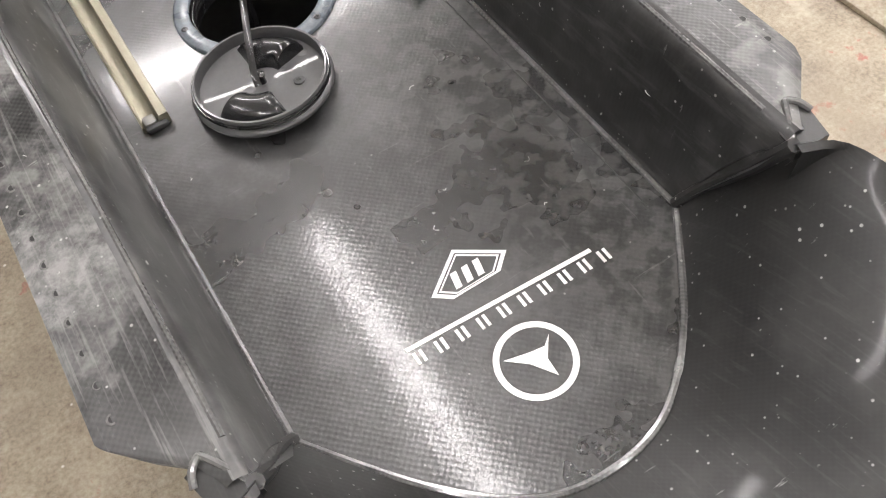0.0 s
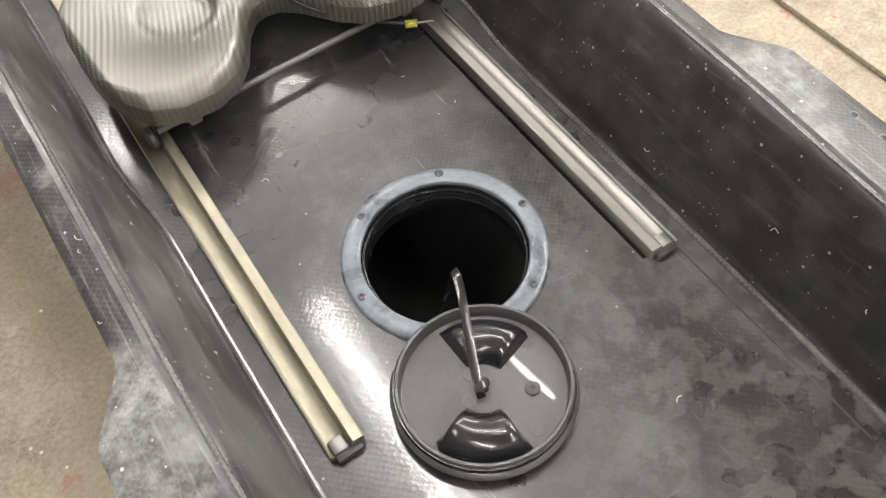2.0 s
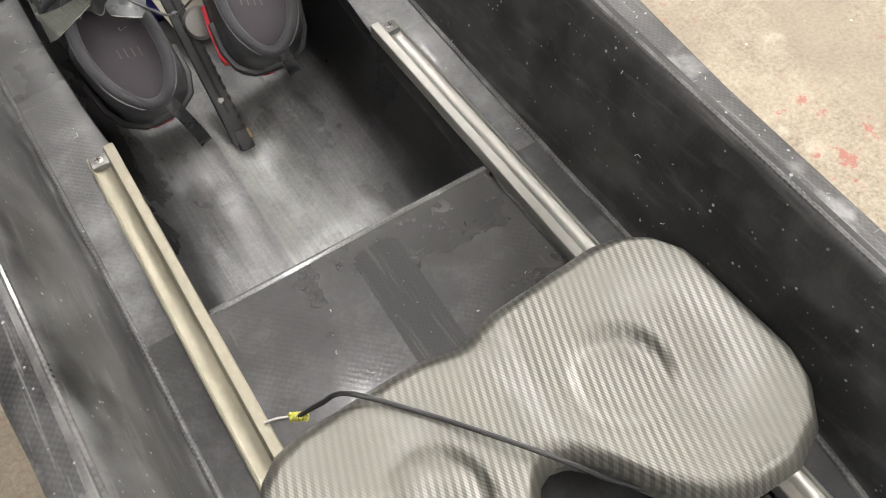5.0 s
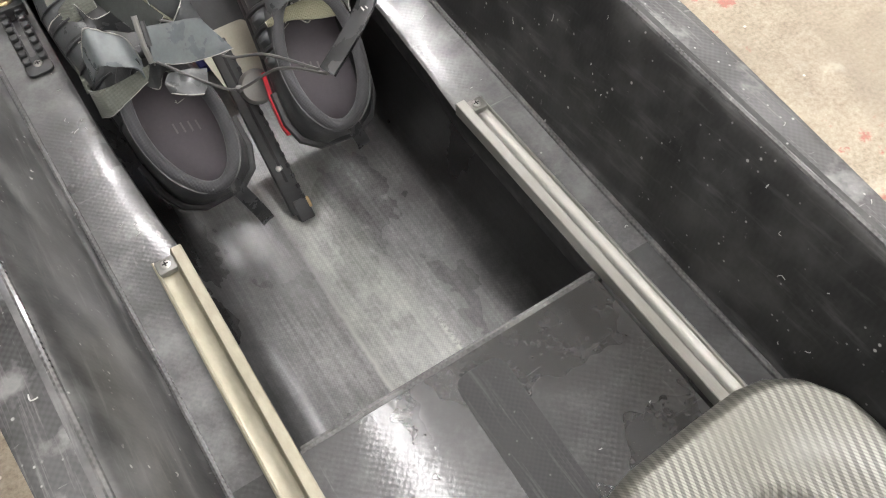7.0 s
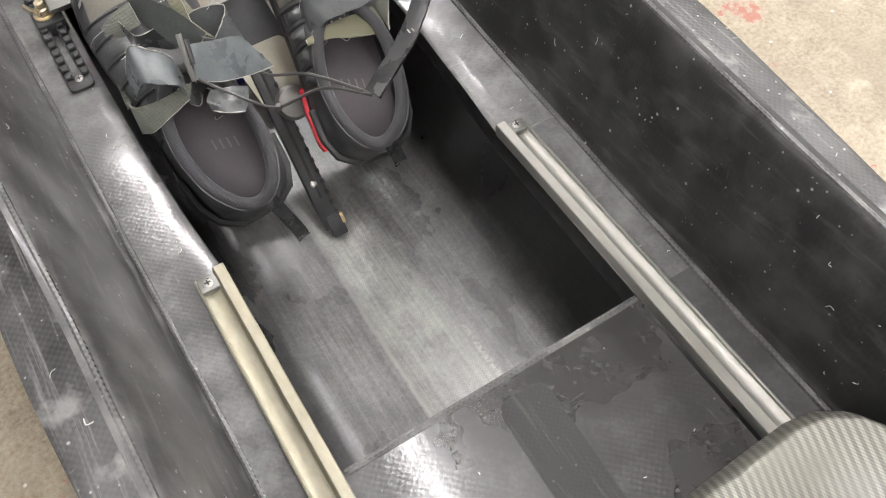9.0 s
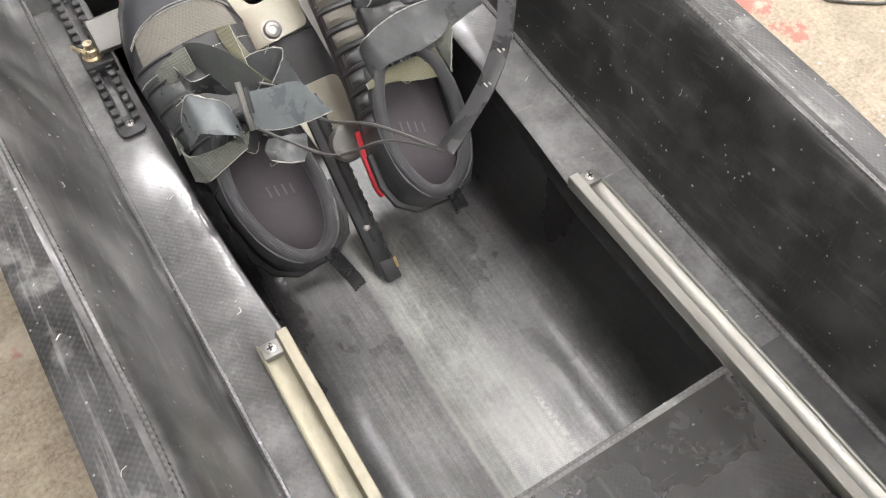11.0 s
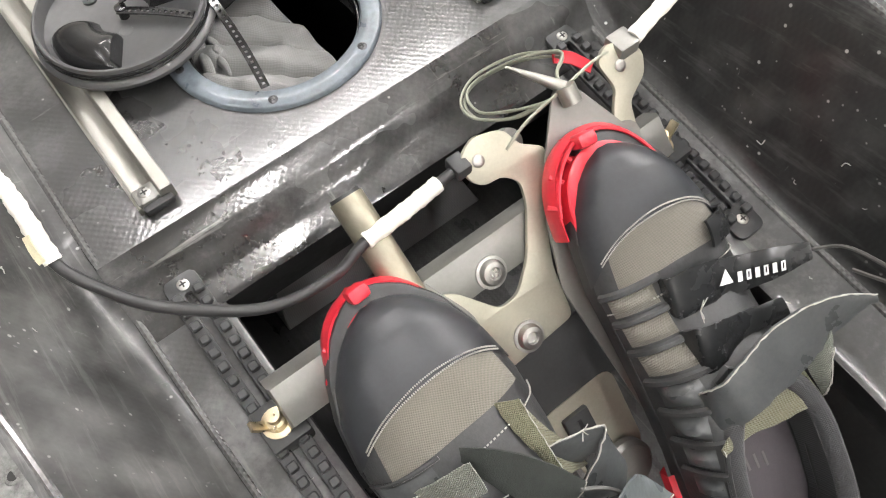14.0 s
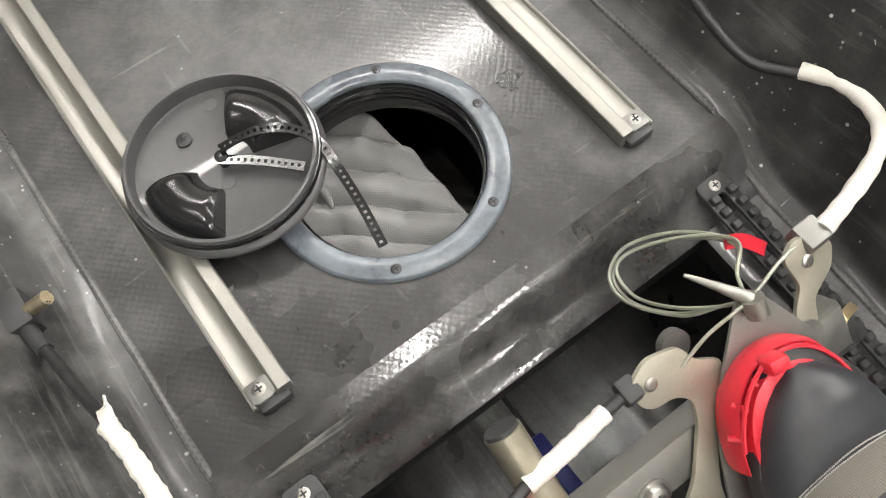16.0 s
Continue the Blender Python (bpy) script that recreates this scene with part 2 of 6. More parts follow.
    n2 = bump(nt, b, noise_tex(nt, v, 55, 3), 0.05, 0.002, n1)
    cb = nt.nodes.new("ShaderNodeBump")
    cb.inputs["Strength"].default_value = 0.075
    cb.inputs["Distance"].default_value = 0.001
    link(nt, maths(nt, "ADD", noise_tex(nt, v, 150, 4, 0.6), maths(nt, "MULTIPLY", cloth_h, 0.5)), cb.inputs["Height"])
    link(nt, cb.outputs["Normal"], b.inputs["Coat Normal"])
    return m


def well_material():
    """Hull cloth rubbed along a pale middle band with painted sheen, painted shade up the sides, dark glossy cloth
    under the shoes.
    """
    m, nt, b = nodes_of("worn_shaded_well_floor")
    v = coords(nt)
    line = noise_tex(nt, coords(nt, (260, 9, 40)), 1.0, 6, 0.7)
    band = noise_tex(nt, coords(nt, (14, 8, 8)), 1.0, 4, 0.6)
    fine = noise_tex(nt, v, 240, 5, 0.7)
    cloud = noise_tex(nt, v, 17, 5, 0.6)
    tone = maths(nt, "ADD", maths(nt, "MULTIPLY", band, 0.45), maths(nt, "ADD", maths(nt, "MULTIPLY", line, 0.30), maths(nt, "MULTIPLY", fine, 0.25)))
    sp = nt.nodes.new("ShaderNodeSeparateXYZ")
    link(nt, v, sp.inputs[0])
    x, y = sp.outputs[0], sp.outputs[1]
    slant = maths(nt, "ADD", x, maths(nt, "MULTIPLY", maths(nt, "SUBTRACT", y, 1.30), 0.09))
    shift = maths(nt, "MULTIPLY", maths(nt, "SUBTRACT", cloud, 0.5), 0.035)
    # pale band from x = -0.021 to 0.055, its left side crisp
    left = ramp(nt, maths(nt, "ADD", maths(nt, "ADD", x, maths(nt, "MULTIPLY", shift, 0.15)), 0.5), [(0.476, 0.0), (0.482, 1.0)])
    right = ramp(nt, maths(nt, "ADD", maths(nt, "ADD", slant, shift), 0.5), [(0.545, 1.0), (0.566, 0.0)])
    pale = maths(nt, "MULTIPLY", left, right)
    # dull grey with painted sheen left and right of it, painted into shade up the sides
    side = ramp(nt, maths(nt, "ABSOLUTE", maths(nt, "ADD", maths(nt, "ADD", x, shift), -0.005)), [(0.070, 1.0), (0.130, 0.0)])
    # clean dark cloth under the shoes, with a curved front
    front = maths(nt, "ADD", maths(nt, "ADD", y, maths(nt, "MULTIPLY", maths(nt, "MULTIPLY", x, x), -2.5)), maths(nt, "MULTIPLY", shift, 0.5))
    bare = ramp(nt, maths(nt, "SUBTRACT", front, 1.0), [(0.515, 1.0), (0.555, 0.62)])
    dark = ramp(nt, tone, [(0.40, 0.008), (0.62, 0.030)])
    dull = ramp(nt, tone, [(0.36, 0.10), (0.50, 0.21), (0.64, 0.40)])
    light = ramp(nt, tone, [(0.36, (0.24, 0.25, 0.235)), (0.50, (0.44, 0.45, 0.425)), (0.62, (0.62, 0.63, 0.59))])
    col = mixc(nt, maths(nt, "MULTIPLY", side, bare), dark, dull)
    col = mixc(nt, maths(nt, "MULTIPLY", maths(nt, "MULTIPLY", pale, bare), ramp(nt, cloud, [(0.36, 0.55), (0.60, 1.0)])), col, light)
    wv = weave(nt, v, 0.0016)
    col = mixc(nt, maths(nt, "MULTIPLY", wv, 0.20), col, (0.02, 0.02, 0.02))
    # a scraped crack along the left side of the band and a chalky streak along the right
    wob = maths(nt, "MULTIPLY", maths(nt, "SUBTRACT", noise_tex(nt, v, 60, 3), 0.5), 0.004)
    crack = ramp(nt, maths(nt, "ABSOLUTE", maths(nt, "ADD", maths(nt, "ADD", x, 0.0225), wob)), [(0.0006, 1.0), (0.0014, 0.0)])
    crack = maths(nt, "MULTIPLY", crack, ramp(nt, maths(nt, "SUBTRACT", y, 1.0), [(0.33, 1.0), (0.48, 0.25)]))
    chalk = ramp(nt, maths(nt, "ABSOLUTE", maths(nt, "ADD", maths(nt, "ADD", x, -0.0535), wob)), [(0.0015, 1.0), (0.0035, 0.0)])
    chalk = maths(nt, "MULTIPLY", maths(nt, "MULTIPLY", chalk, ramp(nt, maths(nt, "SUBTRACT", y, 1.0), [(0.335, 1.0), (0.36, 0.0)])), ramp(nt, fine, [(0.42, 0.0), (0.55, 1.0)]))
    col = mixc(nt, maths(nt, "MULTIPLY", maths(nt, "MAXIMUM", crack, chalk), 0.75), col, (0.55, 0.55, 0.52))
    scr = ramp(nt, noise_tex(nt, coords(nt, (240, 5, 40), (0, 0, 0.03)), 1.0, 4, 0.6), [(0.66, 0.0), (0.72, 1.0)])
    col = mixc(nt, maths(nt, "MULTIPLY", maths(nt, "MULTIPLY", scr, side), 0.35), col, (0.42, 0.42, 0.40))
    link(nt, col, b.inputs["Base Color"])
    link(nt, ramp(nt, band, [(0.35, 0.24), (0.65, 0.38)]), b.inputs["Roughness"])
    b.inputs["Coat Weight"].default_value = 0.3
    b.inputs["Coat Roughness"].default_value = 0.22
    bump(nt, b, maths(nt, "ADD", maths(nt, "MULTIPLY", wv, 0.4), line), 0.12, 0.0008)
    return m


M_SOLE = deck_resin("worn_carbon_sole", 0.006, 0.078, (0.24, 0.36), 0.0028, 0.24, coat=0.5, islands=0.95)
M_DECK = deck_resin("worn_carbon_deck", 0.008, 0.115, (0.24, 0.38), 0.0028, 0.19, 0.7, 0.6, coat=0.38)
M_WALL = carbon("dark_carbon_wall", base=0.013, dust=0.09, rough=(0.34, 0.5), blotch=34, cell=0.0022, cover=(0.46, 0.70), weave_amt=0.03, coat=0.15, scratch=1.2, spec=0.5, tow=0.3, streaks=0.35, detail=8, haze_amt=0.35)
# paler copy of the wall: rub marks plus the light falling on that side
M_WALL_RUBBED_LIT = carbon("rubbed_lit_carbon_wall", base=0.016, dust=0.20, rough=(0.34, 0.5), blotch=30, cell=0.0022, cover=(0.42, 0.66), weave_amt=0.04, coat=0.15, scratch=1.1, spec=0.5, tow=0.3, streaks=0.7, detail=8, haze_amt=0.5)
M_FLANGE = carbon("scuffed_carbon_flange", base=0.018, dust=0.36, rough=(0.30, 0.5), blotch=26, cell=0.0024, cover=(0.55, 0.66), weave_amt=0.2, coat=0.10, scratch=1.6, spec=0.38, detail=8, tow=0.9, haze_amt=0.3, streaks=0.8, crough=0.2, worn=((0.33, 0.46), (0.58, 0.66), (1.50, 1.80)))
M_EDGE = deck_resin("glossy_deck_edge", 0.008, 0.10, (0.14, 0.30), 0.0028, 0.09, 0.7, 0.6, coat=0.8, crough=0.05)
M_LEDGE = deck_resin("carbon_ledge", 0.016, 0.21, (0.26, 0.40), 0.0026, 0.20, 0.9, 0.9)
M_MATT = carbon("matt_sanded_carbon", base=0.012, dust=0.022, rough=(0.42, 0.5), blotch=30, cell=0.0022, weave_amt=0.03, coat=0.0, scratch=0.3, spec=0.4)
M_BEAD = carbon("resin_bead", base=0.07, dust=0.22, rough=(0.12, 0.25), blotch=40, weave_amt=0.0)
M_BOW = carbon("speckled_carbon_bow", base=0.014, dust=0.060, rough=(0.30, 0.5), blotch=14, cell=0.0022, weave_amt=0.05, coat=0.12, scratch=1.5, spec=0.45, tow=0.3, streaks=0.12, detail=7)
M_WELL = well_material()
M_HULL = plain("black_hull", (0.012, 0.012, 0.013), 0.35, coat=0.4)
# near-black in place of unlit depth: hull inside, bores, slots, screw recesses; also rims
M_DARK = plain("near_black", (0.006, 0.006, 0.006), 0.6)
M_ALU = plain("dull_aluminium", (0.36, 0.355, 0.325), 0.42, 0.85, var=0.12, scale=25, grain=(6, 0.6, 6), bumpy=0.06)
M_ALU_STAIN = plain("stained_aluminium", (0.31, 0.29, 0.225), 0.46, 0.8, var=0.25, scale=14, grain=(2, 0.7, 2))
M_STEEL = plain("stainless_steel", (0.42, 0.41, 0.39), 0.36, 1.0, var=0.1, scale=120)
M_PLATE = plain("anodised_plate", (0.42, 0.405, 0.33), 0.45, 0.6, var=0.1, scale=70)
M_GREYPLATE = plain("grey_brushed_plate", (0.25, 0.248, 0.235), 0.45, 0.7, var=0.1, scale=50)
M_BRASS = plain("brass", (0.66, 0.57, 0.40), 0.34, 1.0, var=0.2, scale=200)
M_PLASTIC = plain("black_plastic", (0.012, 0.012, 0.013), 0.22, var=0.25, scale=30, bumpy=0.03, coat=0.3)
M_RING = plain("chalked_blue_grey_plastic", (0.115, 0.135, 0.155), 0.32, var=0.45, scale=28, bumpy=0.06, coat=0.2)
M_BLACKRUB = plain("black_rubber", (0.030, 0.031, 0.032), 0.48, var=0.3, scale=60, bumpy=0.1)
M_TOE = plain("black_coated_toe", (0.028, 0.030, 0.034), 0.42, var=0.25, scale=45, bumpy=0.12)
M_LEATHER = plain("black_synthetic_leather", (0.044, 0.045, 0.046), 0.42, var=0.3, scale=60, bumpy=0.25, bump_scale=500)
M_MESH = cloth("grey_mesh_fabric", (0.165, 0.155, 0.13), 0.0006, bumpy=0.6)
M_LINING = cloth("charcoal_lining", (0.040, 0.040, 0.043), 0.0008, bumpy=0.4)
M_INSOLE = plain("mauve_grey_insole", (0.088, 0.077, 0.086), 0.75, var=0.12, scale=40, bumpy=0.15, bump_scale=900)
M_PRINT = plain("faded_insole_print", (0.15, 0.135, 0.14), 0.7)
M_RED = plain("red_plastic_sole", (0.62, 0.022, 0.04), 0.38, var=0.12, scale=40, coat=0.15)
M_STRAP = plain("black_coated_strap", (0.022, 0.023, 0.024), 0.27, var=0.25, scale=50, bumpy=0.12, bump_scale=160)
M_STRAPG = plain("blue_grey_strap", (0.105, 0.118, 0.122), 0.32, var=0.25, scale=45, bumpy=0.2)
M_STRAPD = plain("dark_grey_strap", (0.066, 0.070, 0.072), 0.33, var=0.3, scale=45, bumpy=0.2, bump_scale=170)
M_STRAPF = plain("felted_strap_end", (0.026, 0.030, 0.027), 0.75, var=0.5, scale=260, bumpy=0.5)
M_VELCRO = cloth("olive_hook_and_loop", (0.175, 0.170, 0.108), 0.0007, bumpy=1.0)
M_VELCROG = cloth("grey_green_hook_and_loop", (0.17, 0.18, 0.15), 0.0007, bumpy=1.0)
M_STITCH = plain("grey_stitching", (0.4, 0.39, 0.36), 0.7)
M_WHITE = plain("white_paint", (0.78, 0.78, 0.77), 0.45, var=0.06)
M_TAPE = plain("white_cloth_tape", (0.76, 0.74, 0.68), 0.7, var=0.1, scale=80, bumpy=0.3)
M_YELLOWED = plain("yellowed_glue", (0.66, 0.62, 0.44), 0.5, var=0.2, scale=150)
M_DISC = plain("satin_black_plastic", (0.058, 0.058, 0.060), 0.42, var=0.2, scale=30, bumpy=0.02, coat=0.25, spec=0.5)
M_GATE = plain("grey_mould_mark", (0.07, 0.07, 0.072), 0.5)
M_DUST = plain("grey_drilling_dust", (0.13, 0.13, 0.125), 0.8, var=0.6, scale=190)
M_LINT = plain("pale_lint", (0.42, 0.42, 0.40), 0.8)
M_CABLE = plain("black_cable_sheath", (0.022, 0.022, 0.023), 0.45, var=0.3, scale=90)
M_TETHER = plain("grey_braided_line", (0.085, 0.083, 0.08), 0.6, var=0.3, scale=400)
M_WIRE = plain("plastic_coated_wire", (0.30, 0.31, 0.25), 0.4, 0.3)
M_BLUE = plain("blue_plastic", (0.03, 0.035, 0.22), 0.4)
M_YELLOW = plain("yellow_wire_winding", (0.62, 0.60, 0.12), 0.45)
M_WOOD = plain("bare_wood", (0.45, 0.33, 0.17), 0.7, grain=(1, 4, 1))
M_GREYCLOTH = cloth("grey_jersey", (0.30, 0.30, 0.295), 0.0009, bumpy=0.3, var=0.12)
M_CLEAR = plain("grey_shock_cord", (0.10, 0.10, 0.10), 0.5)
M_FLOOR = floor_material()
# tones of the unseen walls and ceiling, set for reflections and bounce
M_ROOMWALL = plain("unseen_room_wall", (0.46, 0.45, 0.43), 0.8, var=0.05, scale=3)
M_WESTWALL = plain("dim_unseen_wall", (0.20, 0.19, 0.175), 0.8, var=0.1, scale=3)
M_CEIL = plain("grey_ceiling", (0.42, 0.42, 0.41), 0.9, var=0.04, scale=3)
M_LAMPBODY = plain("white_enamel", (0.8, 0.8, 0.8), 0.4)
M_TUBE = emitter("lit_tube", 74.0)


def seat_material():
    """Silvery carbon twill under clear resin."""
    m, nt, b = nodes_of("silver_carbon_twill")
    v = coords(nt, rot=(0, 0, -0.42))
    _, ridge = twill(nt, v, 0.0017)
    sx = nt.nodes.new("ShaderNodeSeparateXYZ")
    link(nt, v, sx.inputs[0])
    slant = maths(nt, "SINE", maths(nt, "MULTIPLY", maths(nt, "SUBTRACT", sx.outputs[1], sx.outputs[0]), math.pi / 0.0034))
    over = ramp(nt, maths(nt, "ADD", maths(nt, "MULTIPLY", slant, 0.5), 0.5), [(0.30, 0.0), (0.70, 1.0)])
    n = noise_tex(nt, v, 11, 4)
    lo = mixc(nt, ridge, (0.050, 0.050, 0.045), (0.120, 0.119, 0.106))
    hi = mixc(nt, ridge, (0.150, 0.148, 0.130), (0.27, 0.266, 0.235))
    col = mixc(nt, over, lo, hi)
    col = mixc(nt, ramp(nt, n, [(0.38, 0.10), (0.58, 0.85)]), col, (0.140, 0.138, 0.117))
    link(nt, col, b.inputs["Base Color"])
    b.inputs["Metallic"].default_value = 0.55
    b.inputs["Roughness"].default_value = 0.32
    b.inputs["Coat Weight"].default_value = 0.4
    b.inputs["Coat Roughness"].default_value = 0.2
    bump(nt, b, maths(nt, "ADD", maths(nt, "MULTIPLY", over, 0.5), maths(nt, "MULTIPLY", ridge, 0.5)), 0.4, 0.0005)
    return m


M_SEAT = seat_material()


# ---- mesh helpers ----
def lerp_table(table, y):
    for (a, va), (b, vb) in zip(table, table[1:]):
        if y <= b:
            k = max(0.0, min(1.0, (y - a) / (b - a)))
            return va + (vb - va) * k
    return table[-1][1]


def finish(bm, smooth=True):
    bmesh.ops.recalc_face_normals(bm, faces=bm.faces)
    for f in bm.faces:
        f.smooth = smooth
    return bm


def part(name, bm, material, parent=None, label="", smooth=True, angle=40):
    """Links a bmesh as one mesh object under a thing or a part."""
    me = bpy.data.meshes.new(name)
    finish(bm, smooth)
    bm.to_mesh(me)
    bm.free()
    me.materials.append(material)
    if smooth:
        me.set_sharp_from_angle(angle=radians(angle))
    ob = new(name, me)
    if parent is not None:
        ob.parent = parent
    if label:
        tagged(ob, label)
    return ob


def thing(name, label, category, group="", at=(0, 0, 0), kind=""):
    ob = new(name)
    ob.empty_display_size = 0.02
    ob.location = at
    return tagged(ob, label, category, group, kind)


def sheet(rows, closed_u=False, closed_v=False, bm=None):
    """A surface through rows of points."""
    bm = bm or bmesh.new()
    g = [[bm.verts.new(p) for p in row] for row in rows]
    nu, nv = len(g), len(g[0])
    for i in range(nu if closed_u else nu - 1):
        for j in range(nv if closed_v else nv - 1):
            a, b, c, d = g[i][j], g[(i + 1) % nu][j], g[(i + 1) % nu][(j + 1) % nv], g[i][(j + 1) % nv]
            try:
                bm.faces.new((a, b, c, d))
            except ValueError:
                pass
    return bm, g


def thick_sheet(rows, t):
    """A surface through rows of points with thickness t, closed round its rim."""
    bm, g = sheet(rows)
    bm.normal_update()
    vs = list(bm.verts)
    bmesh.ops.recalc_face_normals(bm, faces=bm.faces)
    bm.normal_update()
    geom = bmesh.ops.solidify(bm, geom=list(bm.faces), thickness=t)
    return bm


def smooth_path(pts, n=8, closed=False):
    """Catmull-Rom curve through points."""
    pts = [Vector(p) for p in pts]
    out = []
    m = len(pts)
    for i in range(m if closed else m - 1):
        p0 = pts[(i - 1) % m] if closed or i else pts[0]
        p1, p2 = pts[i], pts[(i + 1) % m]
        p3 = pts[(i + 2) % m] if closed or i + 2 < m else pts[-1]
        for k in range(n):
            t = k / n
            out.append(0.5 * ((2 * p1) + (p2 - p0) * t + (2 * p0 - 5 * p1 + 4 * p2 - p3) * t * t + (3 * p1 - p0 - 3 * p2 + p3) * t ** 3))
    if not closed:
        out.append(pts[-1])
    return out


def frames_along(pts, closed=False):
    """Tangent, side and up along a path, turned as little as possible."""
    res = []
    up = None
    n = len(pts)
    for i, p in enumerate(pts):
        a = pts[i - 1] if i or closed else pts[i]
        b = pts[(i + 1) % n] if i + 1 < n or closed else pts[i]
        t = (b - a).normalized()
        if up is None:
            up = Vector((0, 0, 1)) if abs(t.z) < 0.9 else Vector((1, 0, 0))
        side = t.cross(up).normalized()
        up = side.cross(t).normalized()
        res.append((p, t, side, up))
    return res


def tube(pts, r, seg=8, closed=False, caps=True, bm=None):
    """A round rod along points; r is a number or a function of 0..1."""
    bm = bm or bmesh.new()
    pts = [Vector(p) for p in pts]
    fr = frames_along(pts, closed)
    rows = []
    for i, (p, t, s, u) in enumerate(fr):
        rr = r(i / max(1, len(fr) - 1)) if callable(r) else r
        rows.append([p + (s * math.cos(a) + u * math.sin(a)) * rr for a in [2 * math.pi * k / seg for k in range(seg)]])
    bm, g = sheet(rows, closed_u=closed, closed_v=True, bm=bm)
    if caps and not closed:
        bm.faces.new(g[0])
        bm.faces.new(list(reversed(g[-1])))
    return bm


def ribbon(pts, width, t, across=None, n=6, taper=None, bow=0.07):
    """A strap along points, width wide and t thick, slightly bowed across; across is the direction of its width at each end."""
    path = smooth_path(pts, n)
    m = len(path)
    bm = bmesh.new()
    rows = []
    fr = frames_along(path)
    cols = [-1.0, -0.6, -0.2, 0.2, 0.6, 1.0]
    for i, (p, tg, s, u) in enumerate(fr):
        k = i / (m - 1)
        if across is not None:
            a = Vector(across[0]).lerp(Vector(across[1]), k)
            s = (a - tg * a.dot(tg)).normalized()
            u = s.cross(tg).normalized()
        w = (taper(k) if taper else 1.0) * width / 2
        top, bot = [], []
        for c in cols:
            edge = 1.0 + (0.05 * noise.noise(p * 190 + Vector((c * 7, 0, 0))) if abs(c) == 1.0 else 0.0)
            rise = u * (bow * width * (1 - c * c) * (0.6 + 0.8 * noise.noise(p * 60)))
            q = p + s * w * c * edge + rise
            top.append(q + u * t / 2)
            bot.append(q - u * t / 2)
        rows.append(top + list(reversed(bot)))
    bm, g = sheet(rows, closed_v=True, bm=bm)
    bm.faces.new(g[0])
    bm.faces.new(list(reversed(g[-1])))
    return bm


def lathe(profile, seg=48, close=False):
    """A turned form from (radius, height) pairs, about z."""
    rows = [[(r * math.cos(2 * math.pi * k / seg), r * math.sin(2 * math.pi * k / seg), z) for k in range(seg)] for r, z in profile]
    bm, g = sheet(rows, closed_u=close, closed_v=True)
    if not close:
        if profile[0][0] > 1e-6:
            bm.faces.new(list(reversed(g[0])))
        if profile[-1][0] > 1e-6:
            bm.faces.new(g[-1])
    bmesh.ops.remove_doubles(bm, verts=bm.verts, dist=1e-6)
    return bm


def box(size, at=(0, 0, 0), bevel=0.0, m=None, seg=2):
    bm = bmesh.new()
    bmesh.ops.create_cube(bm, size=1.0)
    bmesh.ops.scale(bm, vec=size, verts=bm.verts)
    if bevel:
        bmesh.ops.bevel(bm, geom=bm.edges, offset=bevel, segments=seg, affect="EDGES", profile=0.5)
    bmesh.ops.translate(bm, vec=at, verts=bm.verts)
    if m is not None:
        bm.transform(m)
    return bm


def slab(outline, t, bevel=0.0, holes=()):
    """A flat plate from an outline in the xy plane, t thick, top at z = 0."""
    from mathutils.geometry import tessellate_polygon
    loops = [list(outline)] + [list(h) for h in holes]
    flat = [p for lp in loops for p in lp]
    tris = tessellate_polygon([[Vector((x, y, 0)) for x, y in lp] for lp in loops])
    bm = bmesh.new()
    top = [bm.verts.new((x, y, 0)) for x, y in flat]
    bot = [bm.verts.new((x, y, -t)) for x, y in flat]
    for a, b, c in tris:
        bm.faces.new((top[a], top[b], top[c]))
        bm.faces.new((bot[c], bot[b], bot[a]))
    k = 0
    for lp in loops:
        n = len(lp)
        for i in range(n):
            a, b = k + i, k + (i + 1) % n
            bm.faces.new((top[a], top[b], bot[b], bot[a]))
        k += n
    if bevel:
        bmesh.ops.recalc_face_normals(bm, faces=bm.faces)
        rim = [e for e in bm.edges if len(e.link_faces) == 2 and abs(e.link_faces[0].normal.z) + abs(e.link_faces[1].normal.z) < 1.5 and e.verts[0].co.z > -1e-6 and e.verts[1].co.z > -1e-6]
        bmesh.ops.bevel(bm, geom=rim, offset=bevel, segments=2, affect="EDGES", profile=0.5)
    return bm


def circle(cx, cy, r, n=48):
    return [(cx + r * math.cos(2 * math.pi * k / n), cy + r * math.sin(2 * math.pi * k / n)) for k in range(n)]


def rounded(outline, r=0.01, n=5):
    """Rounds the corners of a plan outline."""
    out = []
    m = len(outline)
    for i in range(m):
        p0, p1, p2 = (Vector(outline[(i + k) % m]) for k in (-1, 0, 1))
        a = p1 + (p0 - p1).normalized() * min(r, (p0 - p1).length * 0.45)
        b = p1 + (p2 - p1).normalized() * min(r, (p2 - p1).length * 0.45)
        for k in range(n + 1):
            t = k / n
            q = a * (1 - t) ** 2 + p1 * 2 * t * (1 - t) + b * t * t
            out.append((q.x, q.y))
    return out


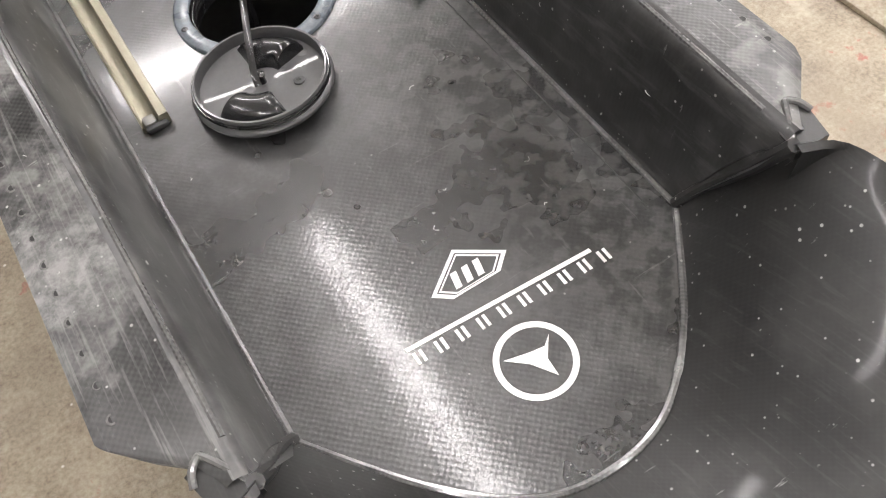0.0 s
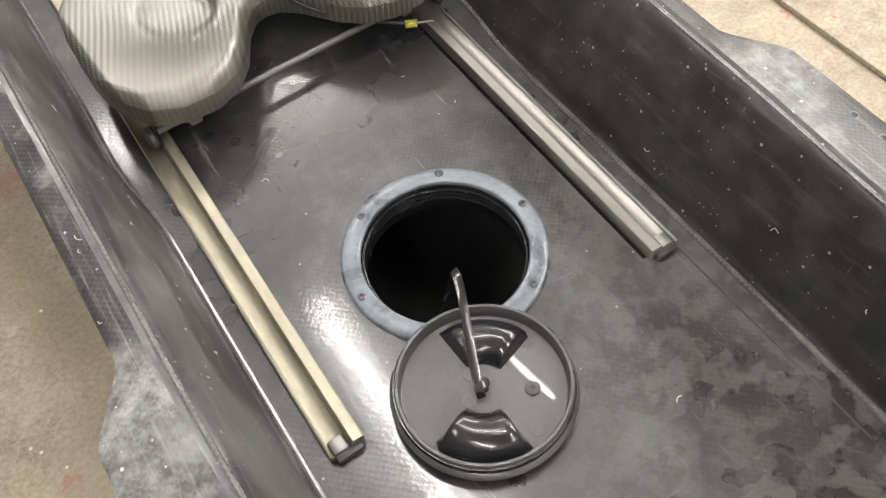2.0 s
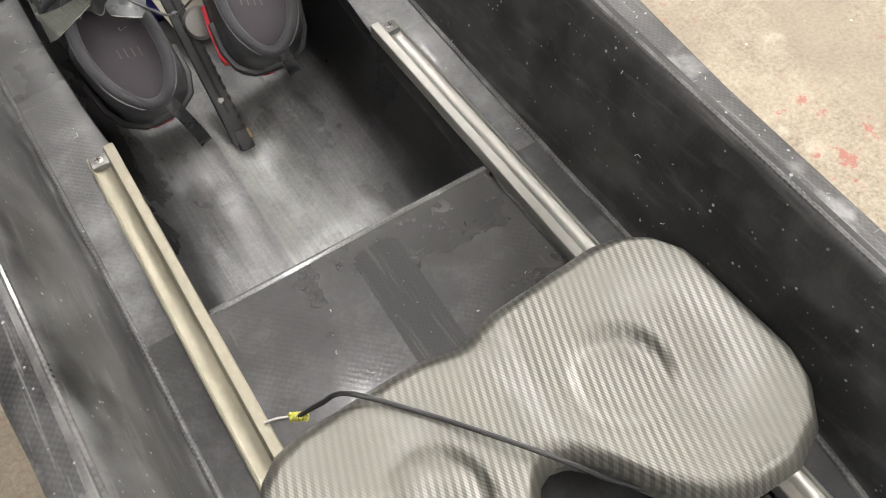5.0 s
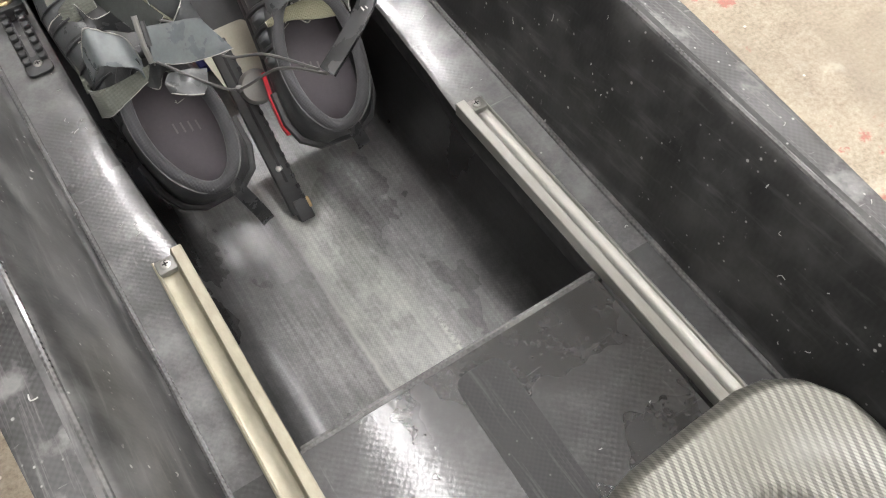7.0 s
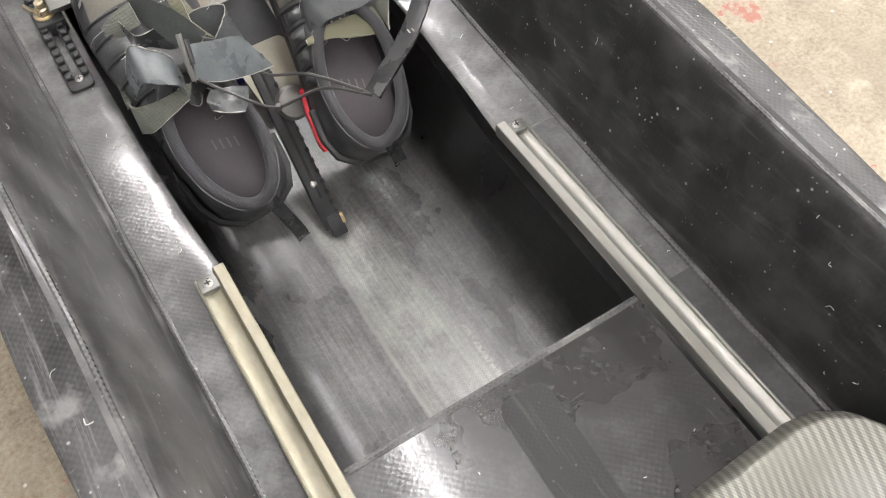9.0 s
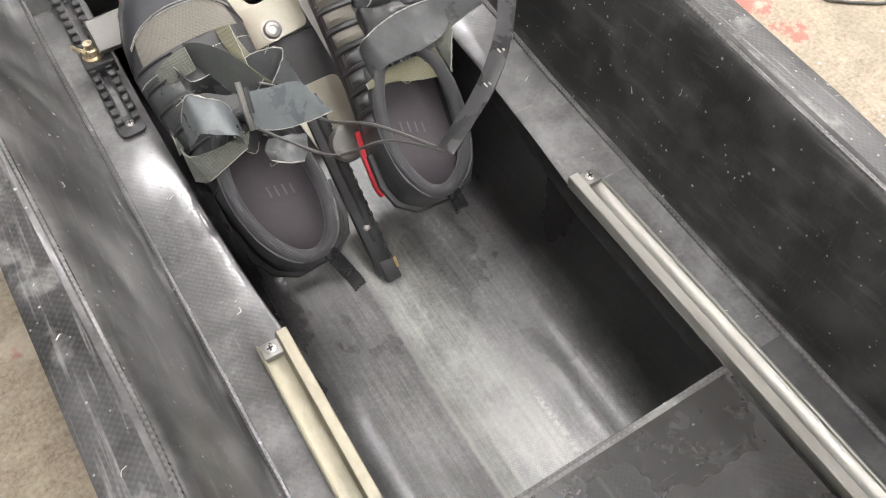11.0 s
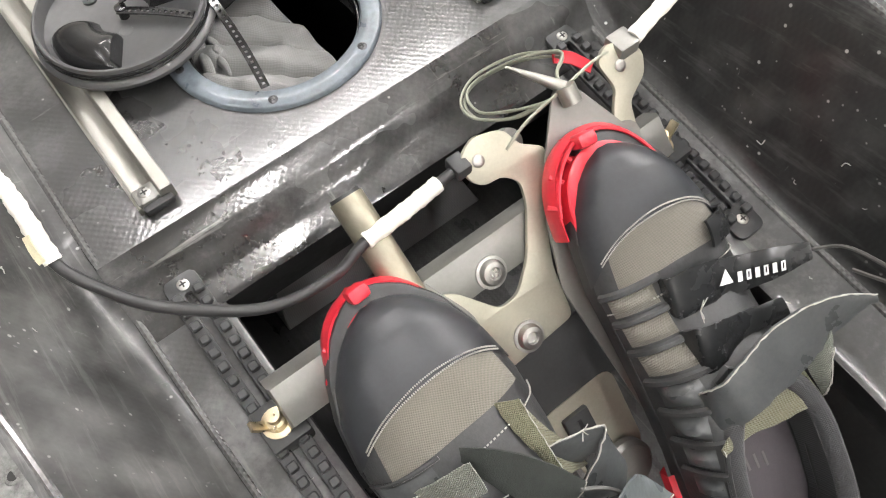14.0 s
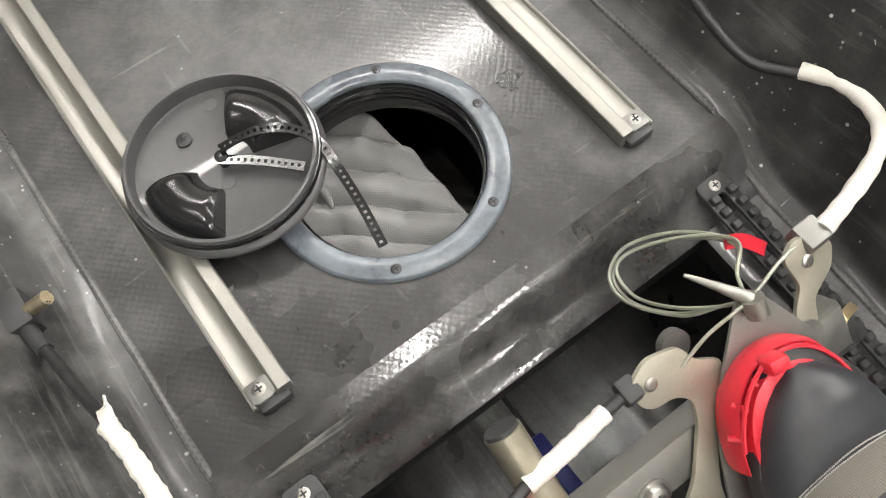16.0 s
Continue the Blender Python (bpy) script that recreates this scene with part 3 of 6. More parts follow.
# ---- room ----
ROOM = (-3.2, 4.2, -3.0, 5.6)
x0, x1, y0, y1 = ROOM
ground = part("ground", box((x1 - x0, y1 - y0, 0.1), ((x0 + x1) / 2, (y0 + y1) / 2, GROUND_Z - 0.05)), M_FLOOR)
tagged(ground, "worn beige floor paint flaking to red", "floor", kind="structure")
# ceiling and walls are unseen, added to close the room and shape its light
ceiling = part("ceiling", box((x1 - x0, y1 - y0, 0.1), ((x0 + x1) / 2, (y0 + y1) / 2, CEILING_Z + 0.05)), M_CEIL)
tagged(ceiling, "unseen plain grey ceiling, toned for its reflections", "ceiling", kind="structure")
H = CEILING_Z - GROUND_Z
for nm, size, at in (("wall_north", (x1 - x0, 0.1, H), ((x0 + x1) / 2, y1 + 0.05, GROUND_Z + H / 2)),
                     ("wall_south", (x1 - x0, 0.1, H), ((x0 + x1) / 2, y0 - 0.05, GROUND_Z + H / 2)),
                     ("wall_west", (0.1, y1 - y0, H), (x0 - 0.05, (y0 + y1) / 2, GROUND_Z + H / 2)),
                     ("wall_east", (0.1, y1 - y0, H), (x1 + 0.05, (y0 + y1) / 2, GROUND_Z + H / 2))):
    tagged(part(nm, box(size, at), M_WESTWALL if nm == "wall_west" else M_ROOMWALL), "unseen plain wall closing the room, toned for bounced light", "wall", kind="structure")


def ceiling_or_fill_lamp(at, length, along, width=0.06):
    """A batten with a lit tube under it."""
    lamp = thing("ceiling_or_fill_lamp", "white batten lamp with a lit tube, some of them added as unseen fill", "lamp", "ceiling lamps", at)
    if along == "x":
        lamp.rotation_euler = (0, 0, radians(90))
    part("batten", box((width * 1.6, length + 0.06, 0.05), (0, 0, 0.06), 0.006), M_LAMPBODY, lamp)
    part("tube", tube([(0, -length / 2, 0), (0, length / 2, 0)], width / 2, 12), M_TUBE, lamp, "lit fluorescent tube")
    return lamp


LAMP_Z = CEILING_Z - 0.085
ceiling_or_fill_lamp((0.27, 1.25, LAMP_Z), 2.1, "y")
ceiling_or_fill_lamp((0.65, 3.75, LAMP_Z), 1.7, "x", 0.10)
# three unseen lamps, added for the light inferred from the east side
ceiling_or_fill_lamp((2.7, 0.5, LAMP_Z), 2.3, "y", 0.085)
ceiling_or_fill_lamp((2.7, 3.2, LAMP_Z), 2.3, "y", 0.085)
ceiling_or_fill_lamp((3.5, 1.8, LAMP_Z), 2.3, "y", 0.08)
# unseen fill lamps, added to lift the right wall, left floor and shoes
ceiling_or_fill_lamp((-1.7, 1.6, LAMP_Z), 2.1, "y", 0.05)
ceiling_or_fill_lamp((-1.5, -1.6, LAMP_Z), 2.1, "y", 0.08)
ceiling_or_fill_lamp((1.0, -1.7, LAMP_Z), 2.1, "y", 0.08)

# ---- boat ----
boat = thing("rowing_boat", "open black carbon rowing boat with worn glossy cockpit", "boat", at=(0, 0, GROUND_Z))
BOAT_OFF = Vector((0, 0, -GROUND_Z))


def bpart(name, bm, mat, parent=None, label="", smooth=True, angle=40):
    """A part of the boat, given in world places."""
    if parent is None:
        bmesh.ops.translate(bm, vec=BOAT_OFF, verts=bm.verts)
        parent = boat
    return part(name, bm, mat, parent, label, smooth, angle)


XS = [(0.0, 0.165), (0.265, 0.168), (0.84, 0.168), (0.905, 0.177), (1.0, 0.175), (1.3, 0.178), (1.46, 0.182), (1.65, 0.186), (1.8, 0.19), (2.6, 0.192)]
XI = [(0.0, 0.194), (0.236, 0.196), (0.43, 0.200), (0.6, 0.206), (0.9, 0.210), (1.2, 0.217), (1.33, 0.221), (1.6, 0.237), (1.75, 0.250), (1.9, 0.268), (2.6, 0.282)]
XO = [(0.0, 0.204), (0.212, 0.206), (0.2306, 0.2232), (0.256, 0.2490), (0.268, 0.2545), (0.62, 0.2565), (0.66, 0.229), (0.85, 0.231), (1.1, 0.239), (1.3, 0.255), (1.5, 0.262), (1.55, 0.276), (1.7, 0.292), (1.9, 0.31), (2.6, 0.325)]
XO_L = [(0.0, 0.204), (0.212, 0.206), (0.2344, 0.2193), (0.247, 0.2335), (0.2727, 0.2570)] + XO[5:]
ZT = [(0.0, 0.118), (0.5, 0.12), (0.9, 0.127), (1.3, 0.132), (1.6, 0.134), (2.6, 0.136)]
ZF = [(0.0, 0.0), (1.5, 0.0), (1.66, 0.006), (1.8, 0.014), (1.845, 0.017), (1.885, 0.047), (2.6, 0.047)]
Y_A, Y_B = 0.21, 2.60


def ys(a, b, n):
    return [a + (b - a) * i / (n - 1) for i in range(n)]


ARC = [(0.168, 0.265), (0.162, 0.256), (0.137, 0.222), (0.109, 0.187), (0.078, 0.157), (0.042, 0.135), (0.0, 0.128)]
arc_full = ARC + [(-x, y) for x, y in reversed(ARC[:-1])]
arc_curve = [(p.x, p.y) for p in smooth_path([(x, y, 0) for x, y in arc_full], 4)]

HATCH_A = (0.003, 0.684, 0.0)
HATCH_B = (-0.001, 1.986, 0.047)

# sole panel, with the round hatch opening cut through it
side_r = [(lerp_table(XS, y), y) for y in ys(0.30, 1.218, 40)]
side_l = [(-x, y) for x, y in reversed(side_r)]
outline = side_r + side_l + list(reversed(arc_curve))
sole = bpart("cockpit_sole", slab(outline, 0.008, 0, [circle(HATCH_A[0], HATCH_A[1], 0.066, 64), [(0.1218, 0.592), (0.1262, 0.592), (0.1262, 1.212), (0.1218, 1.212)]]), M_SOLE, label="glossy worn carbon floor panel with dull blotches", smooth=False)

# ledges either side of the foot well
WELL = [(1.218, 0.124), (1.40, 0.125), (1.47, 0.131), (1.55, 0.135), (1.845, 0.138)]
for sgn in (1, -1):
    rows = []
    for y in ys(1.218, 1.852, 40):
        z = lerp_table(ZF, min(y, 1.84))
        a, b = lerp_table(WELL, y), lerp_table(XS, y) + 0.001
        row = [(sgn * (a + 0.004), y, z - 0.03), (sgn * a, y, z - 0.008), (sgn * (a + 0.0012), y, z - 0.002), (sgn * (a + 0.005), y, z)]
        row += [(sgn * (a + 0.005 + (b - a - 0.005) * k / 4), y, z) for k in (1, 2, 3, 4)]
        rows.append(row)
    # the inner lip is a part of its own, in near-black
    bpart("well_rim", sheet([r[:3] for r in rows])[0], M_DARK, label="near-black edge of the foot well opening")
    bpart("side_ledge", sheet([r[2:] for r in rows])[0], M_LEDGE, label="worn glossy carbon ledge beside the foot well")

# stern deck with its rounded front edge and hatch opening
STERN_X = 0.191
bpart("stern_deck", slab([(STERN_X, 1.883), (STERN_X, 2.6), (-STERN_X, 2.6), (-STERN_X, 1.883)], 0.004, 0, [circle(HATCH_B[0], HATCH_B[1], 0.0655, 64)]), M_DECK, label="worn carbon stern deck", smooth=False).location = (0, 0, 0.047)
rows = []
prof = [(1.883, 0.047), (1.876, 0.0462), (1.869, 0.0435), (1.862, 0.038), (1.857, 0.031), (1.851, 0.025), (1.845, 0.021), (1.838, 0.019), (1.833, 0.015), (1.832, 0.006), (1.836, -0.02)]
for x in ys(-0.192, 0.192, 49):
    rows.append([(x, y, z) for y, z in prof])
bpart("deck_rim", sheet([r[8:] for r in rows])[0], M_DARK, label="near-black lower edge of the stern deck")
bpart("deck_edge", sheet([r[:9] for r in rows])[0], M_EDGE, label="rounded glossy front edge of the stern deck")

# cockpit side walls, rounding over into the gunwale flange
for sgn in (1, -1):
    rows, frows, hrows = [], [], []
    for y in ys(Y_A, 0.285, 22) + ys(0.30, 0.60, 16) + ys(0.61, 0.67, 9) + ys(0.69, Y_B, 88):
        xs, xi, xo, zt, zf = (lerp_table(t, y) for t in (XS, XI, XO if sgn > 0 else XO_L, ZT, ZF))
        flare = 0.62 - 0.12 * max(0.0, min(1.0, (y - 1.6) / 0.25))
        low = zf if y > 0.265 else 0.118 * min(1.0, (0.265 - y) / 0.062)
        prf = []
        for k in range(13):
            u = k / 12
            u = u * u * 0.5 + u * 0.5
            z = (zf - 0.002) + (zt - 0.006 - zf) * u
            x = xs + (xi - 0.008 - xs) * (0.85 * u ** flare + 0.15 * u * u) - 0.004 * math.sin(math.pi * u)
            prf.append((sgn * x, y, max(z, low)))
        prf += [(sgn * (xi - 0.0035), y, zt - 0.0022), (sgn * xi, y, zt - 0.0004), (sgn * (xi + 0.004), y, zt)]
        rows.append(prf)
        w = xo - xi - 0.004
        frows.append([(sgn * (xi + 0.004 + w * k / 6), y, zt - 0.0008 * k) for k in range(6)] + [(sgn * xo, y, zt - 0.006), (sgn * (xo - 0.001), y, zt - 0.012), (sgn * (xi + 0.012), y, zt - 0.012)])
        hrows.append([(sgn * (xi + 0.012), y, zt - 0.011), (sgn * (xi + 0.018), y, zt - 0.06), (sgn * (xi + 0.012), y, -0.02), (sgn * (xi - 0.02), y, -0.12), (sgn * (xi - 0.08), y, -0.22), (sgn * 0.05, y, -0.275), (0, y, -0.285)])
    # the left wall's stronger light is put into its paler material
    bpart("side_wall", sheet(rows)[0], M_WALL if sgn > 0 else M_WALL_RUBBED_LIT, label="near-black carbon cockpit side wall with specks" if sgn > 0 else "dark carbon cockpit side wall rubbed lengthwise, painted paler for its light")
    bpart("gunwale_flange", sheet(frows)[0], M_FLANGE, label="scuffed carbon gunwale flange with whitened drill holes")
    bpart("hull_side", sheet(hrows)[0], M_HULL)

# bow splash panel rising from the end of the sole
outer = [(0.190, 0.203, 0.118), (0.216, 0.185, 0.118), (0.221, 0.13, 0.121), (0.212, 0.02, 0.126), (0.175, -0.12, 0.133), (0.10, -0.24, 0.139), (0.0, -0.30, 0.142)]
outer_full = [Vector(p) for p in outer] + [Vector((-p[0], p[1], p[2])) for p in reversed(outer[:-1])]
outer_curve = smooth_path(outer_full, 4)
inner_curve = [Vector((x, y, 0)) for x, y in arc_curve]
rows = []
for a, b in zip(inner_curve, outer_curve):
    row = []
    for k in range(15):
        u = k / 14
        p = a.lerp(b, u)
        p.z = b.z * (0.45 * u + 0.55 * (1 - (1 - u) ** 2.2))
        row.append(p)
    row += [b + Vector((0, -0.004, -0.006)) + (b - a).normalized() * 0.003, b + Vector((0, 0, -0.10)), Vector((b.x * 0.75, b.y, -0.16)), Vector((0, b.y * 0.8, -0.25))]
    rows.append(row)
bpart("bow_panel", sheet(rows)[0], M_BOW, label="black carbon bow panel dotted with dust")

# resin beads along the joints, and a highlight strip along the gunwale
def bead(pts, r=0.0028, n=3):
    return tube(smooth_path(pts, n), r, 8)


bpart("arc_bead", bead([(x, y, 0.001) for x, y in arc_curve[2:-2]], 0.0032), M_BEAD, label="pale glossy resin bead round the end of the sole")
for sgn in (1, -1):
    bpart("side_bead", bead([(sgn * (lerp_table(XS, y) - 0.0005), y, lerp_table(ZF, y) + 0.0005) for y in ys(0.262, 2.55, 60)], 0.0026, 2), M_BEAD, label="glossy resin bead along the ledge")
    # pale strip that gives the gunwale edge its bright highlight line
    bpart("gunwale_highlight", bead([(sgn * (lerp_table(XI, y) - 0.0012), y, lerp_table(ZT, y) - 0.0022) for y in ys(0.236, 2.55, 60)], 0.0024, 2), M_BEAD, label="pale glossy strip on the gunwale edge, added for its highlight")
    bpart("corner_bead", bead([(sgn * 0.168, 0.264, 0.002), (sgn * 0.177, 0.246, 0.04), (sgn * 0.184, 0.222, 0.08), (sgn * 0.19, 0.204, 0.116)], 0.0055), M_BOW, label="broad resin fillet where side and bow meet")
    bpart("flange_lip", bead([(sgn * 0.2195, 0.2190, 0.1155), (sgn * 0.2165, 0.2275, 0.1175), (sgn * 0.2100, 0.2330, 0.1185), (sgn * 0.2060, 0.2290, 0.1185), (sgn * 0.1995, 0.2190, 0.1170), (sgn * 0.1930, 0.2080, 0.1140)], 0.0024), M_BEAD, label="pale folded resin lip at the end of the flange")
    corner = slab([(sgn * 0.188, 0.200), (sgn * 0.214, 0.198), (sgn * 0.2215, 0.2280), (sgn * 0.203, 0.2360), (sgn * 0.190, 0.2160)], 0.010)
    bpart("flange_corner", corner, M_BOW, smooth=False).location = (0, 0, 0.1150)
bpart("fillet_edge", bead([(0.1500, y, 0.0) for y in ys(0.275, 0.585, 8)], 0.0007), M_BOW)
bpart("sole_lip", bead([(-0.123, 1.2185, -0.002), (0, 1.2185, -0.002), (0.123, 1.2185, -0.002)], 0.0035), M_BEAD, label="rounded lip where the sole ends")

# foot well: the inside of the hull, and dark space under the decks
def trough(ya, yb, mat, name, label, n=24):
    rows = []
    for y in ys(ya, yb, n):
        row = []
        for k in range(33):
            u = -1 + 2 * k / 32
            a = abs(u)
            x = 0.205 * u
            z = -0.186 + 0.006 * min(1, a / 0.3) if a < 0.36 else -0.18 + 0.168 * ((a - 0.36) / 0.64) ** 2.1
            row.append((x, y, z))
        rows.append(row)
    return bpart(name, sheet(rows)[0], mat, label=label)


# sheen and side shade of the well are part of this material's colours
trough(1.10, 1.90, M_WELL, "foot_well", "worn foot well floor with rubbed streaks, sheen and side shade painted in", 40)
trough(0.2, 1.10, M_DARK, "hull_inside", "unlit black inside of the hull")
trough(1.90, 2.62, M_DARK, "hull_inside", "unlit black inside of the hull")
bpart("stern_wall", box((0.52, 0.01, 0.34), (0, 2.605, -0.05)), M_HULL)

# ---- fittings of the boat ----
def phillips_screw(r=0.0032):
    bm = lathe([(r, 0.0), (r, 0.0006), (r * 0.75, 0.0013), (r * 0.3, 0.0015), (0.0, 0.0012)], 14)
    return bm


def screw_at(parent, at, r=0.0032, mat=None, name="screw"):
    ob = part(name, phillips_screw(r), mat or M_STEEL, parent, "")
    ob.location = at
    # raised dark bars draw the shaded cross recess on the head
    for size in ((r * 1.15, r * 0.26, 0.0004), (r * 0.26, r * 1.15, 0.0004)):
        part("recess", box(size, (0, 0, 0.0014)), M_DARK, ob)
    return ob


def slide_rail(sgn, ya, yb, zb, near_cap, far_screw, stained):
    """An aluminium seat track: a tall flat bar inside, a shallow channel outside."""
    prof = [(-0.0130, 0.0), (-0.0130, 0.0062), (-0.0118, 0.0066), (-0.0110, 0.0060), (-0.0106, 0.0038), (-0.0085, 0.0026), (-0.0045, 0.0021), (0.0000, 0.0026), (0.0024, 0.0042), (0.0036, 0.0086), (0.0042, 0.0118), (0.0050, 0.0125), (0.0122, 0.0125), (0.0130, 0.0118), (0.0130, 0.0)]
    rows = [[(sgn * -x, y, z) for x, z in prof] for y in ys(ya, yb, 12)]
    bm, g = sheet(rows, closed_v=True)
    bm.faces.new(g[0])
    bm.faces.new(list(reversed(g[-1])))
    bmesh.ops.translate(bm, vec=(sgn * 0.138, 0, zb), verts=bm.verts)
    rail = bpart("slide_rail", bm, M_ALU_STAIN if stained else M_ALU, label="dull aluminium seat rail, stained along its channel" if stained else "bright dull aluminium seat rail", angle=30)
    b = Vector((sgn * 0.138, 0, zb)) + BOAT_OFF
    if near_cap:
        part("end_cap", box((0.021, 0.007, 0.007), b + Vector((0, ya - 0.002, 0.0035)), 0.003), M_BLACKRUB, rail, "smeared black end of the rail")
        part("end_plug", box((0.012, 0.012, 0.006), b + Vector((sgn * 0.004, ya + 0.006, 0.0055)), 0.0025), M_GREYPLATE, rail)
    if far_screw is not None:
        part("end_plug", box((0.022, 0.014, 0.007), b + Vector((sgn * 0.001, far_screw, 0.0045)), 0.0025), M_GREYPLATE, rail)
        screw_at(rail, b + Vector((sgn * 0.004, far_screw, 0.0078)), 0.0042)
    return rail


slide_rail(-1, 0.588, 1.408, 0.0, True, 1.400, True)
slide_rail(1, 0.588, 1.408, 0.0, True, 1.402, False)
slide_rail(-1, 1.900, 2.58, 0.047, True, 1.908, False)
slide_rail(1, 1.905, 2.58, 0.047, True, 1.912, False)


M_RINGSCREW = plain("tarnished_screw", (0.10, 0.10, 0.105), 0.35, 0.8, var=0.3, scale=200)


def hatch_ring(at, start):
    prof = [(0.0648, -0.0005), (0.0646, 0.0022), (0.0652, 0.0036), (0.0664, 0.0043), (0.0720, 0.0044), (0.0784, 0.0041), (0.0799, 0.0030), (0.0806, 0.0002), (0.0780, -0.001)]
    bm = lathe(prof, 72, close=True)
    bmesh.ops.translate(bm, vec=at, verts=bm.verts)
    ring = bpart("hatch_ring", bm, M_RING, label="chalky blue-grey plastic hatch ring with six screws")
    nk = lathe([(0.0648, 0.001), (0.0636, -0.001), (0.0630, -0.026), (0.0648, -0.026)], 72, close=True)
    bmesh.ops.translate(nk, vec=Vector(at) + BOAT_OFF, verts=nk.verts)
    part("neck", nk, M_PLASTIC, ring, "black threaded neck")
    for k in range(3):
        th = tube([(at[0] + 0.0630 * math.cos(a), at[1] + 0.0630 * math.sin(a), at[2] - 0.004 - 0.005 * k) for a in [2 * math.pi * i / 48 for i in range(48)]], 0.0011, 6, closed=True)
        bmesh.ops.translate(th, vec=BOAT_OFF, verts=th.verts)
        part("thread", th, M_PLASTIC, ring)
    for k in range(6):
        a = radians(start + 60 * k)
        screw_at(ring, Vector(at) + BOAT_OFF + Vector((0.0736 * math.cos(a), 0.0736 * math.sin(a), 0.0041)), 0.0034, M_RINGSCREW)
    return ring


hatch_ring(HATCH_A, 0)
hatch_ring(HATCH_B, 0)


def toothed_rack(x, ya, yb):
    """A black plastic adjustment rack: a base strip and two rows of teeth."""
    n = 18
    za, zb = lerp_table(ZF, ya) + 0.001, lerp_table(ZF, yb) + 0.001
    tilt = math.atan2(zb - za, yb - ya)
    L = yb - ya
    base = Matrix.Translation(Vector((x, ya, za)) + BOAT_OFF) @ Matrix.Rotation(tilt, 4, "X")
    out = rounded([(-0.0115, 0), (0.0115, 0), (0.0115, L), (-0.0115, L)], 0.007)
    slot = rounded([(-0.0026, 0.022), (0.0026, 0.022), (0.0026, L - 0.014), (-0.0026, L - 0.014)], 0.0024, 3)
    bm = slab(out, 0.003, 0.0008, [slot])
    bmesh.ops.translate(bm, vec=(0, 0, 0.003), verts=bm.verts)
    rack = part("toothed_rack", bm, M_BLACKRUB, boat, "black plastic toothed adjustment rack")
    rack.matrix_local = base
    tooth = None
    for i in range(n):
        for sx in (-1, 1):
            at = (sx * 0.0072, 0.016 + (L - 0.032) * i / (n - 1), 0.005)
            if tooth is None:
                tooth = part("tooth", box((0.0066, 0.0062, 0.0045), (0, 0, 0), 0.0010, seg=1), M_BLACKRUB, rack)
                tooth.location = at
            else:
                ob = new("tooth", tooth.data)
                ob.parent, ob.location = rack, at
    screw_at(rack, (0.0005, 0.012, 0.003), 0.004)
    screw_at(rack, (0.0005, L - 0.008, 0.003), 0.004)
    return rack


toothed_rack(-0.155, 1.648, 1.860)
toothed_rack(0.160, 1.660, 1.862)

# drill holes in the flanges
for sgn in (1, -1):
    for y0h, n, xh in ((0.282, 12, 0.2425), (1.555, 9, 0.258)):
        for k in range(n):
            y = y0h + 0.0245 * k
            xa, xb = lerp_table(XI, y) + 0.004, lerp_table(XO, y)
            z = lerp_table(ZT, y) - 0.0048 * (xh - xa) / (xb - xa)
            rim_ = 0.0031 + 0.0010 * ((k * 7 + 3) % 5) / 4
            hole = part("drill_hole", lathe([(rim_ + 0.0004, -0.0006), (rim_, 0.0002), (0.0025, 0.0002), (0.0023, -0.0010)], 14), M_DUST, boat)
            hole.location = Vector((sgn * xh, y, z)) + BOAT_OFF
            # a dark disc stands in for the shaded depth of the hole
            part("bore", lathe([(0.0025, -0.0006), (0.0025, 0.0001), (0.0, 0.0001)], 12), M_DARK, hole)

# white graphics on the sole
logo = new("white_graphics")
logo.parent, logo.location = boat, Vector((0, 0, 0.0004)) + BOAT_OFF
tagged(logo, "white badge, long rule and circled arrow painted on the sole")


def decal(name, outline, holes=()):
    bm = slab(outline, 0.0003, 0, holes)
    return part(name, bm, M_WHITE, logo, "", smooth=False)


def inset(pts, k):
    c = Vector((sum(p[0] for p in pts) / len(pts), sum(p[1] for p in pts) / len(pts)))
    return [tuple(c + (Vector(p) - c) * k) for p in pts]


badge = [(0.004, 0.3305), (0.038, 0.306), (0.024, 0.2935), (-0.018, 0.2935), (-0.031, 0.304)]
decal("badge_outline", badge, [inset(badge, 0.86)])
decal("badge_inner_line", inset(badge, 0.80), [inset(badge, 0.74)])
for xa in (-0.012, -0.002, 0.008):
    decal("badge_bar", [(xa, 0.299), (xa + 0.0055, 0.299), (xa + 0.0085, 0.313), (xa + 0.003, 0.313)])
decal("rule", [(0.0895, 0.2675), (0.0895, 0.271), (-0.0695, 0.2795), (-0.0695, 0.276)])
for k in range(10):
    xa = 0.099 - 0.0176 * k
    yb = 0.2545 + 0.0009 * k
    for dx in (0.0, 0.0052):
        decal("letter_bar", [(xa - dx, yb), (xa - dx - 0.0026, yb), (xa - dx - 0.0026, yb + 0.0105), (xa - dx, yb + 0.0105)])
decal("badge_circle", circle(0.003, 0.219, 0.0305, 64), [circle(0.003, 0.219, 0.0258, 64)])
decal("badge_arrow", [(0.0225, 0.2305), (0.0145, 0.2245), (0.004, 0.226), (-0.0165, 0.2315), (-0.002, 0.2185), (0.0095, 0.2005), (0.0105, 0.2155)])

# sanded slot mark near the end of the sole
bpart("sanded_patch", slab(rounded([(-0.017, 1.075), (0.023, 1.075), (0.027, 1.204), (-0.013, 1.204)], 0.012), 0.0004), M_MATT, label="matt dark strip on the sole", smooth=False).location = (0, 0, 0.0006)

